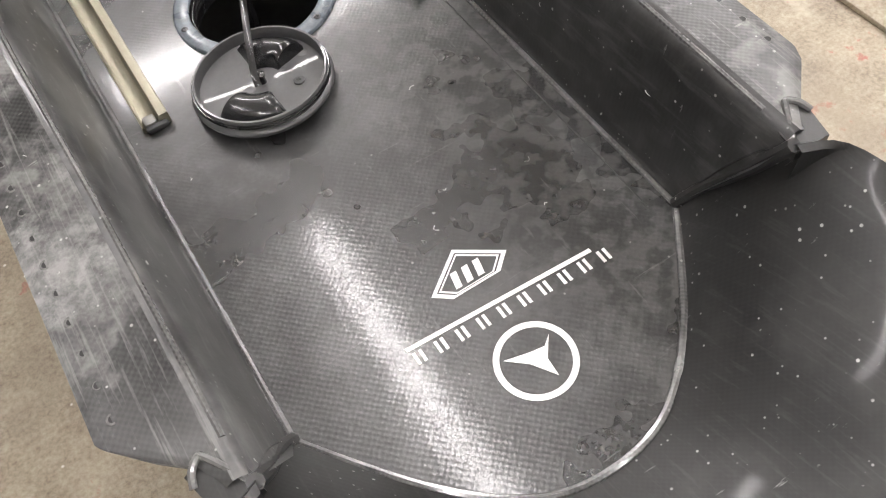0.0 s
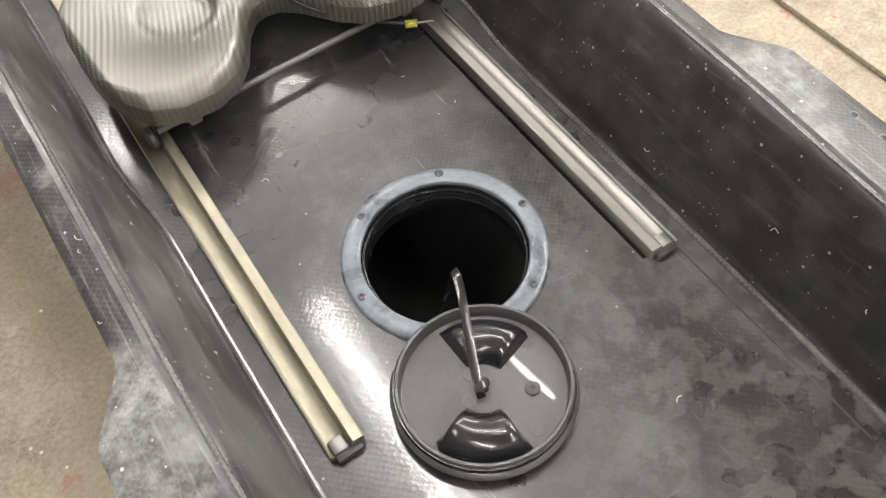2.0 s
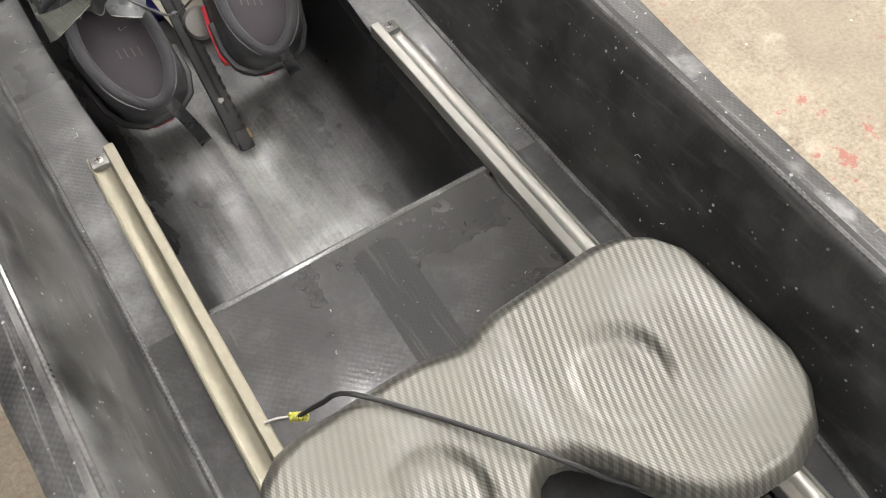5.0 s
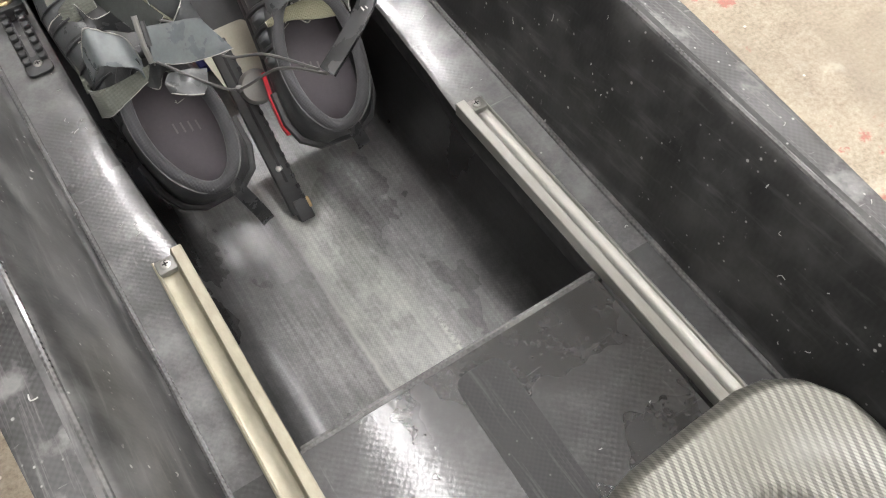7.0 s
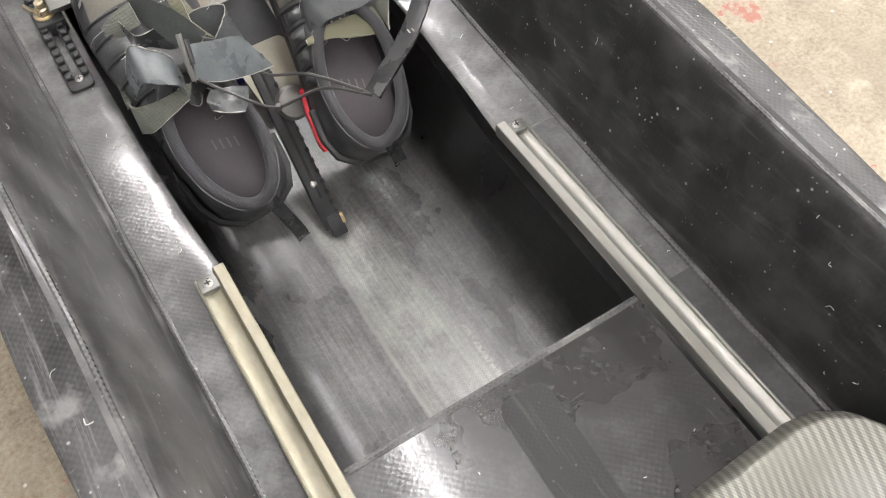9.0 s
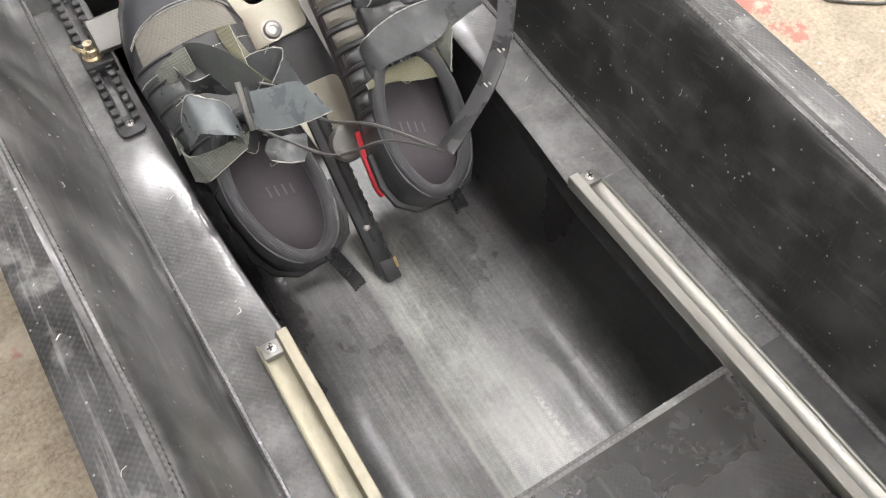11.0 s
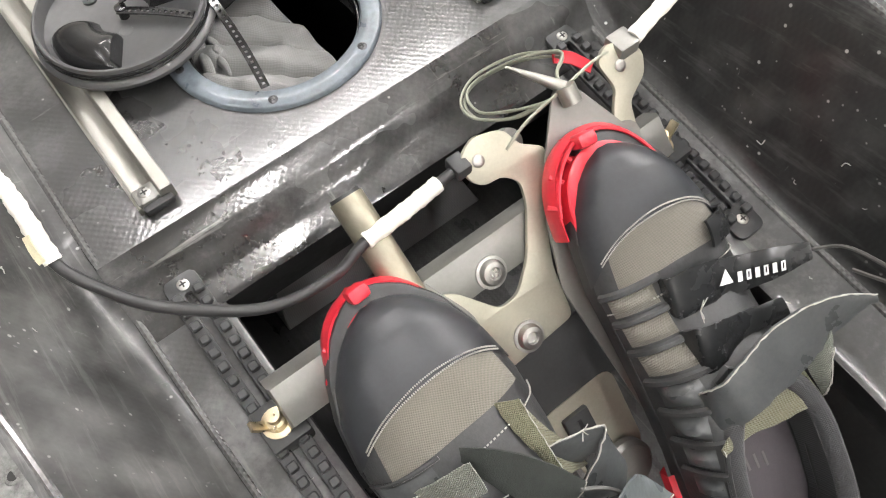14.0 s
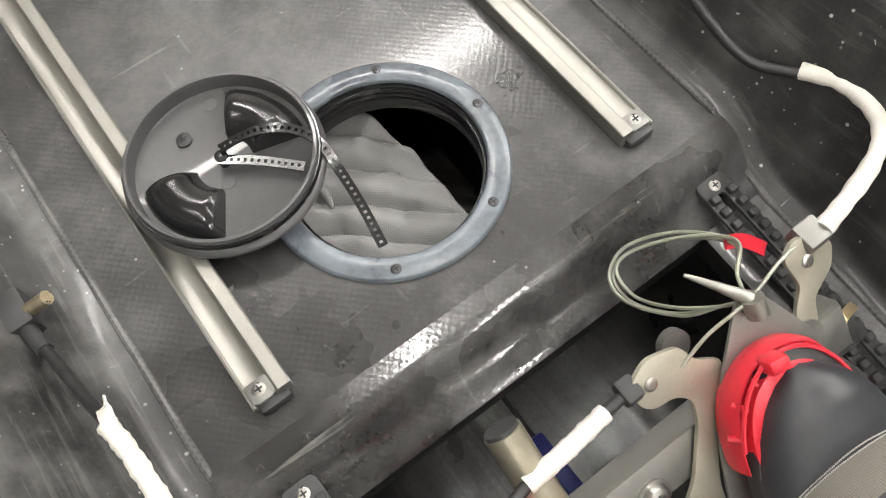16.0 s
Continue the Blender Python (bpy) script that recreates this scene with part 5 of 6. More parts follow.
def shoe(x, s, w, pitch, turn, bend, label, loops_side, toe_shift, tab_x):
    ob = thing("shoe", label, "shoe", "shoes on the stretcher")
    ob.matrix_basis = PLATE @ Matrix.Translation((x, s, w)) @ Matrix.Rotation(radians(-pitch), 4, "X") @ Matrix.Rotation(radians(turn), 4, "Z")
    us = [0.0, 0.003, 0.007, 0.013] + ys(0.02, 0.28, 40) + [0.287, 0.293, 0.297, 0.30]
    As = ys(0, 1, 13)

    def both(ua, off, as_=As):
        bm = bmesh.new()
        for sd in (-1, 1):
            upper_sheet(ua, as_, sd, off, bm, bend)
        bmesh.ops.remove_doubles(bm, verts=bm.verts, dist=2e-4)
        return bm

    part("upper", both(us, 0.0), M_LEATHER, ob, "black synthetic upper", angle=70)
    part("lining", both([u for u in us if 0.005 < u < 0.16], -0.0035), M_LINING, ob, "dark padded lining", angle=70)
    # sole: rubber with red plastic showing round the toe
    def outline(grow, ua, ub, shift=0.0):
        seg = [u for u in us if ua <= u <= ub]
        wide = HW_SLIM if bend > 0 else HW
        r = [((lerp_table(wide, u) + grow) + bend * math.sin(math.pi * u / 0.30), u + shift) for u in seg]
        l = [(-(lerp_table(wide, u) + grow) + bend * math.sin(math.pi * u / 0.30), u + shift) for u in reversed(seg)]
        return r + l
    bm = slab(outline(0.001, 0.0, 0.30), 0.012, 0.003)
    part("rubber_sole", bm, M_BLACKRUB, ob).location = (0, 0, 0.024)
    bm = slab(outline(-0.008 if bend > 0 else -0.003, 0.0, 0.30, 0.001), 0.014, 0.003)
    part("red_sole", bm, M_RED, ob, "red plastic cleat sole showing round the edge").location = (0, 0, 0.013)
    # red toe bumper with ribs
    rows = []
    for i in range(25):
        a = radians(8 + 164 * i / 24)
        cx, cy = math.cos(a) * (1 - 0.16 * abs(math.cos(a)) ** 3), math.sin(a)
        rows.append([(cx * 0.044, 0.236 + cy * 0.060, 0.0), (cx * 0.0475, 0.236 + cy * 0.0645, 0.008), (cx * 0.0475, 0.236 + cy * 0.0655, 0.016), (cx * 0.0460, 0.236 + cy * 0.0630, 0.022), (cx * 0.0448, 0.236 + cy * 0.0615, 0.0215), (cx * 0.0440, 0.236 + cy * 0.060, 0.008), (cx * 0.0395, 0.236 + cy * 0.0555, 0.008), (cx * 0.0385, 0.236 + cy * 0.0545, 0.0235), (cx * 0.037, 0.236 + cy * 0.053, 0.0245), (cx * 0.026, 0.236 + cy * 0.036, 0.0235)])
    part("red_toe_bumper", sheet(rows)[0], M_RED, ob, "moulded red plastic toe bumper").location = toe_shift
    for k in range(6):
        a = radians(60 + 18 * k)
        p = Vector((math.cos(a) * 0.0462, 0.236 + math.sin(a) * 0.0632, 0.0175))
        q = Vector((math.cos(a) * 0.0388, 0.236 + math.sin(a) * 0.0548, 0.0215))
        part("bumper_rib", tube([p, q], 0.0018, 6), M_RED, ob).location = toe_shift
    if loops_side and bend > 0:
        inner = [Vector((math.cos(a) * 0.0405, 0.240 + math.sin(a) * 0.0575, 0.0245)) for a in [radians(20 + 140 * i / 20) for i in range(21)]]
        part("bumper_lip", tube(inner, 0.0013, 6), M_RED, ob).location = toe_shift
    part("toe_tab", box((0.013, 0.009, 0.016), (tab_x, 0.2985, 0.024), 0.003), M_RED, ob, "red toe tab")
    if bend > 0:
        band = [[(-(lerp_table(HW, u) + g) + bend * math.sin(math.pi * u / 0.30), u, z) for g, z in ((-0.002, 0.001), (0.0040, 0.004), (0.0045, 0.014), (-0.001, 0.017))] for u in ys(0.022, 0.085, 12)]
        part("red_sole_edge", sheet(band)[0], M_RED, ob, "red plastic sole edge below the heel")
    # toe cap and mesh panel
    bm = bmesh.new()
    for sd in (-1, 1):
        rws = []
        for i in range(17):
            row = []
            for j in range(13):
                a = j / 12
                u0 = 0.219 + 0.030 * math.sin(a * math.pi / 2) ** 1.3 if sd * loops_side > 0 else 0.217 + 0.032 * math.sin(a * math.pi / 2) ** 1.3
                u = u0 + (0.30 - u0) * i / 16
                row.append(shoe_point(u, a, sd, 0.0012, bend))
            rws.append(row)
        sheet(rws, bm=bm)
    bmesh.ops.remove_doubles(bm, verts=bm.verts, dist=2e-4)
    part("toe_cap", bm, M_TOE, ob, "smooth black toe cap", angle=70)
    bm = bmesh.new()
    for sd, a0 in ((-1, 0.45), (1, 0.45)):
        rws = []
        for i in range(9):
            row = []
            for j in range(11):
                a = a0 + (1 - a0) * j / 10
                u0 = 0.212 + 0.003 * a
                u1 = 0.220 + 0.029 * math.sin(a * math.pi / 2) ** 1.3
                row.append(shoe_point(u0 + (u1 - u0) * i / 8, a, sd, 0.0009, bend))
            rws.append(row)
        sheet(rws, bm=bm)
    bmesh.ops.remove_doubles(bm, verts=bm.verts, dist=2e-4)
    part("mesh_panel", bm, M_MESH, ob, "grey mesh vamp panel")

    def stitches(pts, name="stitching"):
        path = smooth_path(pts, 10)
        bm = bmesh.new()
        for k in range(0, len(path) - 1):
            a, b = path[k], path[k + 1]
            tube([a.lerp(b, 0.1), a.lerp(b, 0.65)], 0.00055, 4, bm=bm)
        part(name, bm, M_STITCH, ob)
    for dd in (0.0, 0.0022):
        stitches([shoe_point(0.220 + dd + 0.0295 * math.sin(a * math.pi / 2) ** 1.3, a, -1, 0.0018, bend) for a in (0.35, 0.5, 0.65, 0.8, 0.95)] + [shoe_point(0.220 + dd + 0.0295 * math.sin(a * math.pi / 2) ** 1.3, a, 1, 0.0018, bend) for a in (0.95, 0.8, 0.65, 0.5, 0.35)])
    stitches([shoe_point(0.200, a, -1, 0.0016, bend) for a in (0.1, 0.4, 0.7, 0.98)] + [shoe_point(0.200, a, 1, 0.0016, bend) for a in (0.98, 0.7, 0.4, 0.1)])
    # padded side loops
    for k in range(7):
        u = 0.203 - 0.0195 * k
        rws = []
        for i in range(7):
            row = []
            for j in range(9):
                e = min(1.0, 3 * min(i, 6 - i) / 6) * min(1.0, 3 * min(j, 8 - j) / 8)
                row.append(shoe_point(u - 0.0065 + 0.013 * i / 6, 0.20 + (0.58 if k < 3 else 0.46) * j / 8, loops_side, 0.0006 + (0.0048 if bend > 0 else 0.0010) * e, bend))
            rws.append(row)
        part("side_loop", sheet(rws)[0], M_MESH if k < 3 and bend > 0 else M_STRAPD, ob, "grey mesh side loop" if k < 3 and bend > 0 else "padded black side loop")
        part("loop_border", tube([shoe_point(u + 0.0092, a, loops_side, 0.0012, bend) for a in ys(0.12, 0.85, 8)], 0.0026 if bend > 0 else 0.0012, 6), M_LEATHER, ob)
    # collar, insole and heel tab
    rim = []
    for k in range(40):
        t = 2 * math.pi * k / 40
        u = 0.074 + 0.0655 * math.sin(t)
        rim.append(Vector((0.0350 * math.cos(t) + bend * math.sin(math.pi * u / 0.3), u, W0 + lerp_table(HT, u) - 0.001)))
    part("collar", tube(rim, 0.0060, 10, closed=True), M_LINING, ob, "padded dark collar")
    part("collar_trim", tube([p + Vector((math.copysign(0.0045, p.x - bend) if abs(p.x) > 0.01 else 0, -0.003 if p.y < 0.05 else 0, 0.0015)) for p in rim[16:40] + rim[:6]], 0.0020, 6), M_LEATHER, ob)
    bm = slab([((0.031 if u > 0 else 0) * 0 + p[0] * 0.86, 0.012 + p[1] * 0.86) for u, p in [(1, q) for q in outline(-0.004, 0.004, 0.17)]], 0.004, 0.001)
    part("insole", bm, M_INSOLE, ob, "worn mauve-grey insole with faded print").location = (0, -0.004, W0 + 0.010)
    for k in range(4):
        part("insole_print", box((0.0016, 0.010, 0.0003), (-0.006 + 0.0065 * k, 0.075 - 0.002 * k, W0 + 0.0103)), M_PRINT, ob)
    part("heel_pull", ribbon([(0.010, 0.006, 0.060), (0.015, -0.010, 0.052)] + ([(0.017, -0.014, 0.044)] if bend > 0 else [(0.021, -0.026, 0.036), (0.025, -0.038, 0.018)]), 0.013, 0.0022, ((1, 0, 0), (1, 0.2, 0)), 5), M_STRAP, ob, "black webbing heel pull")
    part("heel_rand", tube([shoe_point(max(0.002, u), 0.12, sd, 0.001, bend) for u, sd in [(0.06, -1), (0.03, -1), (0.012, -1), (0.002, -1), (0.002, 1), (0.012, 1), (0.03, 1), (0.06, 1)]], 0.005, 8), M_BLACKRUB, ob)
    # tongue with its eyelets
    rws = []
    for i in range(9):
        v = i / 8
        rws.append([((-0.021 + 0.042 * j / 10) * (1 - 0.15 * v) + bend * 0.8, 0.148 - 0.034 * v + 0.006 * math.sin(j * 0.9), W0 + 0.047 - 0.010 * v - 0.006 * (abs(j - 5) / 5) ** 2 + 0.0016 * math.sin(j * 1.7 + i)) for j in range(11)])
    part("tongue", thick_sheet(rws, 0.003), M_LEATHER, ob, "frayed black tongue")
    fray = [Vector(p) + Vector((0, -0.0008 + 0.0007 * math.sin(3.1 * i), 0.0012)) for i, p in enumerate(rws[-1])]
    part("frayed_edge", tube(smooth_path(fray, 4), lambda k: 0.0005 + 0.0004 * abs(math.sin(k * 61)), 6), M_STITCH, ob, "pale frayed tongue edge")
    for j in range(5):
        part("eyelet_stitch", lathe([(0.0014, 0), (0.0012, 0.0008), (0.0, 0.001)], 8), M_STITCH, ob).location = (-0.016 + 0.008 * j + bend * 0.8, 0.126, W0 + 0.0445 - 0.002 * (abs(j - 2)))
    return ob


shoe_l = shoe(-0.069, 1.0016, 0.0481, 10.2, 2.5, -0.004, "black rowing shoe with grey mesh and open worn straps", -1, (-0.001, 0.0005, 0), 0.0)
shoe_r = shoe(0.052, 1.0032, 0.051, 9.0, -6.5, 0.006, "black rowing shoe with red sole on the steering plate", -1, (-0.005, 0.004, 0), -0.010)


def strap(name, label, pts, width, mat, across, t=0.0016, taper=None, n=6):
    """A shoe strap given on the foot plate: across, along, off it; sewn to the shoe whose side it starts on."""
    owner = shoe_r if max(p[0] for p in pts) > 0.03 else shoe_l
    bm = ribbon([on_plate(*p) for p in pts], width, t, [on_plate(*a) - on_plate(0, 0, 0) for a in across], n, taper)
    bm.transform(owner.matrix_basis.inverted())
    return part(name, bm, mat, owner, label)


def flap(name, label, owner, rows, mat, t=0.0016, fray=None, crease=0.0006):
    """A strap or tab of cloth shaped by a few cross lines on the foot plate (across, along, off it), curved smoothly between them."""
    cross = [smooth_path([on_plate(*p) for p in r], 4 if len(r) > 2 else 6) for r in rows]
    cols = [smooth_path([c[j] for c in cross], 6) for j in range(len(cross[0]))]
    grid = []
    for i in range(len(cols[0])):
        row = []
        for j, c in enumerate(cols):
            p = c[i].copy()
            p += Vector((0, -C45, C45)) * (crease * noise.noise(p * 120) * 2 + 0.0008 * math.sin(math.pi * j / (len(cols) - 1)))
            if j in (0, len(cols) - 1):
                p += Vector((noise.noise(p * 400), noise.noise(p * 430), 0)) * 0.0006
            row.append(p)
        grid.append(row)
    inv = owner.matrix_basis.inverted()
    ob = part(name, thick_sheet([[inv @ p for p in r] for r in grid], t), mat, owner, label)
    if fray:
        edge = {"start": grid[0], "end": grid[-1], "near": [r[-1] for r in grid], "far": [r[0] for r in grid]}[fray]
        bm = tube([inv @ (p + Vector((0, -0.0006, 0.0006))) for p in edge], lambda k: 0.0003 + 0.0004 * math.sin(k * 57) ** 2, 6)
        part("frayed_edge", bm, M_STITCH, ob, "pale frayed edge")
    return ob


# straps of the steering shoe
h1 = flap("shoe_strap", "black coated strap with a white printed mark", shoe_r, [[(0.0632, 1.2167, 0.0615), (0.0606, 1.1975, 0.0595)], [(0.0648, 1.2189, 0.0725), (0.0608, 1.1927, 0.0715)], [(0.0873, 1.2129, 0.0705), (0.0819, 1.1878, 0.0705)], [(0.1103, 1.2023, 0.0685), (0.1031, 1.1803, 0.0685)], [(0.1382, 1.1914, 0.0735), (0.1325, 1.1736, 0.0735)], [(0.1564, 1.1844, 0.0795), (0.1535, 1.1736, 0.0795)]], M_STRAP)
bm = slab([(0.0921, 1.1944), (0.1001, 1.2012), (0.1017, 1.1907)], 0.0003)
bm.transform(shoe_r.matrix_basis.inverted() @ PLATE @ Matrix.Translation((0, 0, 0.0727)))
part("white_mark", bm, M_WHITE, h1, smooth=False)
for k in range(6):
    f = k / 5.6
    xa, sa, wa = 0.1045 + 0.0309 * f, 1.1889 - 0.0114 * f, 0.0700 + 0.0048 * f
    bm = slab([(xa, sa), (xa + 0.0032, sa - 0.0012), (xa + 0.0052, sa + 0.0046), (xa + 0.0021, sa + 0.0058)], 0.0003, 0, [[(xa + 0.0014, sa + 0.0010), (xa + 0.0026, sa + 0.0006), (xa + 0.0040, sa + 0.0040), (xa + 0.0027, sa + 0.0044)]] if k % 2 else [])
    bm.transform(shoe_r.matrix_basis.inverted() @ PLATE @ Matrix.Translation((0, 0, wa + 0.0031)))
    part("mark_bar", bm, M_WHITE, h1, smooth=False)
flap("shoe_strap", "black coated strap curled through its loop", shoe_r, [[(0.0566, 1.1853, 0.07), (0.0541, 1.1557, 0.07)], [(0.0573, 1.1913, 0.085), (0.0544, 1.1613, 0.085)], [(0.0659, 1.1883, 0.088), (0.065, 1.162, 0.088)], [(0.0916, 1.1798, 0.085), (0.0877, 1.1644, 0.085)], [(0.119, 1.1709, 0.086), (0.1199, 1.1575, 0.086)]], M_STRAP)
flap("shoe_strap", "wide dark grey strap lying open across the shoe", shoe_r, [[(0.0436, 1.1511, 0.08), (0.039, 1.1174, 0.085)], [(0.0425, 1.1618, 0.094), (0.0395, 1.1302, 0.098)], [(0.0482, 1.1671, 0.105), (0.0531, 1.1384, 0.108)], [(0.0675, 1.1731, 0.108), (0.07, 1.1395, 0.11)], [(0.0898, 1.1755, 0.107), (0.0959, 1.1394, 0.108)], [(0.1146, 1.174, 0.11), (0.1226, 1.1462, 0.11)], [(0.1358, 1.1678, 0.115), (0.1423, 1.1512, 0.115)], [(0.1519, 1.158, 0.12), (0.1513, 1.1528, 0.12)]], M_STRAPD, fray="far")
flap("shoe_strap", "olive hook-and-loop strap underside", shoe_r, [[(0.0315, 1.1316, 0.104), (0.0316, 1.1264, 0.104)], [(0.0576, 1.1363, 0.101), (0.0536, 1.1239, 0.103)], [(0.0833, 1.1357, 0.099), (0.0753, 1.1166, 0.102)], [(0.104, 1.1361, 0.098), (0.1063, 1.1091, 0.104)]], M_VELCRO, fray="start")
flap("shoe_strap", "small upright olive hook-and-loop tab", shoe_r, [[(0.1047, 1.1408, 0.1), (0.1083, 1.1104, 0.1)], [(0.1124, 1.1439, 0.108), (0.1087, 1.1189, 0.108)], [(0.1217, 1.1516, 0.112), (0.119, 1.1422, 0.112)]], M_VELCROG, fray="near")
strap("shoe_strap", "black loop keeper on the outer side", [(0.128, 1.214, 0.044), (0.122, 1.219, 0.058), (0.104, 1.222, 0.066)], 0.017, M_STRAP, ((0, 1, 0), (0, 1, 0)))
# straps of the fixed shoe, undone and curled
flap("shoe_strap", "grey-green hook-and-loop strap round the side", shoe_l, [[(-0.1258, 1.205, 0.058), (-0.1258, 1.1864, 0.054)], [(-0.109, 1.2135, 0.079), (-0.1091, 1.1943, 0.077)], [(-0.0904, 1.2173, 0.09), (-0.0898, 1.1973, 0.091)]], M_VELCROG)
flap("shoe_strap", "grey-green hook-and-loop strap low on the side", shoe_l, [[(-0.1284, 1.1665, 0.049), (-0.1306, 1.1397, 0.043)], [(-0.1142, 1.1739, 0.073), (-0.1129, 1.1532, 0.069)], [(-0.0992, 1.178, 0.088), (-0.0968, 1.1595, 0.093)]], M_VELCROG)
flap("shoe_strap", "black strap curled up like a trough", shoe_l, [[(-0.105, 1.2065, 0.09), (-0.0972, 1.1907, 0.084), (-0.0819, 1.1896, 0.092)], [(-0.1043, 1.191, 0.086), (-0.0955, 1.1759, 0.082), (-0.0741, 1.1748, 0.09)], [(-0.1014, 1.1708, 0.082), (-0.09, 1.1571, 0.08), (-0.0647, 1.1572, 0.086)]], M_STRAP, fray="start")
flap("shoe_strap", "pale blue-grey strap end folded over", shoe_l, [[(-0.1198, 1.1642, 0.1), (-0.1224, 1.1418, 0.1)], [(-0.1095, 1.1806, 0.1285), (-0.1129, 1.1503, 0.13)], [(-0.096, 1.1733, 0.124), (-0.1004, 1.1443, 0.132)], [(-0.0827, 1.1631, 0.1136), (-0.0861, 1.1373, 0.128)], [(-0.0784, 1.1441, 0.1), (-0.0824, 1.1271, 0.112)]], M_STRAPG, fray="far")
flap("shoe_strap", "dark frayed strap end lying across the shoe", shoe_l, [[(-0.0888, 1.2215, 0.079), (-0.0917, 1.2139, 0.079)], [(-0.0752, 1.2136, 0.09), (-0.0856, 1.1962, 0.084)], [(-0.0605, 1.1984, 0.097), (-0.0773, 1.1766, 0.09)], [(-0.0441, 1.1697, 0.098), (-0.0596, 1.1584, 0.092)]], M_STRAPF, fray="end")
flap("shoe_strap", "olive hook-and-loop strap folded upright", shoe_l, [[(-0.0592, 1.2226, 0.068), (-0.0479, 1.2204, 0.076)], [(-0.0588, 1.2058, 0.076), (-0.0489, 1.2012, 0.083)], [(-0.0549, 1.1852, 0.085), (-0.0503, 1.18, 0.092)], [(-0.0546, 1.1741, 0.09), (-0.0509, 1.1689, 0.094)]], M_VELCRO, fray="near")
flap("shoe_strap", "olive hook-and-loop strap folded down", shoe_l, [[(-0.0474, 1.2198, 0.074), (-0.0457, 1.2122, 0.066)], [(-0.0479, 1.1955, 0.078), (-0.0381, 1.1869, 0.066)], [(-0.0484, 1.1743, 0.09), (-0.0308, 1.1592, 0.075)]], M_VELCRO)
flap("shoe_strap", "black strap standing up in an open loop", shoe_l, [[(-0.0507, 1.1908, 0.082), (-0.0516, 1.164, 0.075)], [(-0.0384, 1.1918, 0.088), (-0.0419, 1.1617, 0.074)], [(-0.0216, 1.1881, 0.092), (-0.0261, 1.165, 0.076)], [(-0.0204, 1.1809, 0.092), (-0.0114, 1.1472, 0.076)], [(-0.0355, 1.1656, 0.088), (-0.0224, 1.1339, 0.08)], [(-0.0446, 1.1585, 0.086), (-0.0435, 1.1433, 0.08)]], M_STRAPD, fray="far")
flap("shoe_strap", "dark grey strap bent over the shoe", shoe_l, [[(-0.0636, 1.1648, 0.125), (-0.0725, 1.1373, 0.124)], [(-0.0474, 1.1617, 0.118), (-0.0556, 1.1286, 0.116)], [(-0.0212, 1.1571, 0.105), (-0.0299, 1.1237, 0.105)], [(-0.012, 1.1443, 0.095), (-0.0026, 1.1226, 0.095)]], M_STRAPG, fray="near")
flap("shoe_strap", "grey-green hook-and-loop strap round the heel side", shoe_l, [[(-0.1283, 1.1456, 0.06), (-0.1294, 1.1155, 0.06)], [(-0.1266, 1.137, 0.092), (-0.1212, 1.1123, 0.092)], [(-0.1048, 1.1346, 0.105), (-0.1089, 1.116, 0.102)], [(-0.0761, 1.1371, 0.118), (-0.0832, 1.1248, 0.114)]], M_VELCROG, fray="near")
flap("tongue_flap", "dark grey rounded tongue flap with a frayed edge", shoe_l, [[(-0.0652, 1.1245, 0.116), (-0.0507, 1.1217, 0.118), (-0.0332, 1.1157, 0.11)], [(-0.0719, 1.1177, 0.12), (-0.0584, 1.1093, 0.125), (-0.0405, 1.1027, 0.117)], [(-0.071, 1.1088, 0.122), (-0.0603, 1.1018, 0.127), (-0.0469, 1.0972, 0.122)]], M_STRAPD, fray="end", t=0.0030)
inv_l = shoe_l.matrix_basis.inverted()
buckle = part("buckle", tube([inv_l @ on_plate(-0.0700, 1.1745, 0.1360), inv_l @ on_plate(-0.0735, 1.1520, 0.1330), inv_l @ on_plate(-0.0740, 1.1370, 0.1270)], 0.0024, 8), M_GREYPLATE, shoe_l, "small dull metal strap buckle")
part("roller", tube([inv_l @ on_plate(-0.0670, 1.1690, 0.1330), inv_l @ on_plate(-0.0700, 1.1490, 0.1310)], 0.0030, 10), M_BLACKRUB, buckle)
# frayed threads at the strap ends
rnd = random.Random(5)
for owner, spots in ((shoe_l, ((-0.052, 1.158, 0.080), (-0.030, 1.190, 0.090), (-0.012, 1.122, 0.080), (-0.108, 1.180, 0.078), (-0.066, 1.100, 0.068))), (shoe_r, ((0.064, 1.158, 0.078), (0.050, 1.120, 0.072), (0.120, 1.166, 0.078), (0.072, 1.192, 0.076)))):
    bm = bmesh.new()
    for s_ in spots:
        for k in range(4):
            p = on_plate(*s_)
            d = Vector((rnd.uniform(-1, 1), rnd.uniform(-1, 1), rnd.uniform(0.1, 1))).normalized()
            e_ = Vector((rnd.uniform(-1, 1), rnd.uniform(-1, 1), rnd.uniform(-0.4, 0.4)))
            ln = rnd.uniform(0.004, 0.010)
            tube(smooth_path([p, p + d * ln * 0.5 + e_ * 0.0012, p + d * ln + e_ * 0.003], 4), 0.00035, 4, bm=bm)
    bm.transform(owner.matrix_basis.inverted())
    tagged(part("frayed_threads", bm, M_STITCH, owner, "pale frayed threads"), kind="stuff")

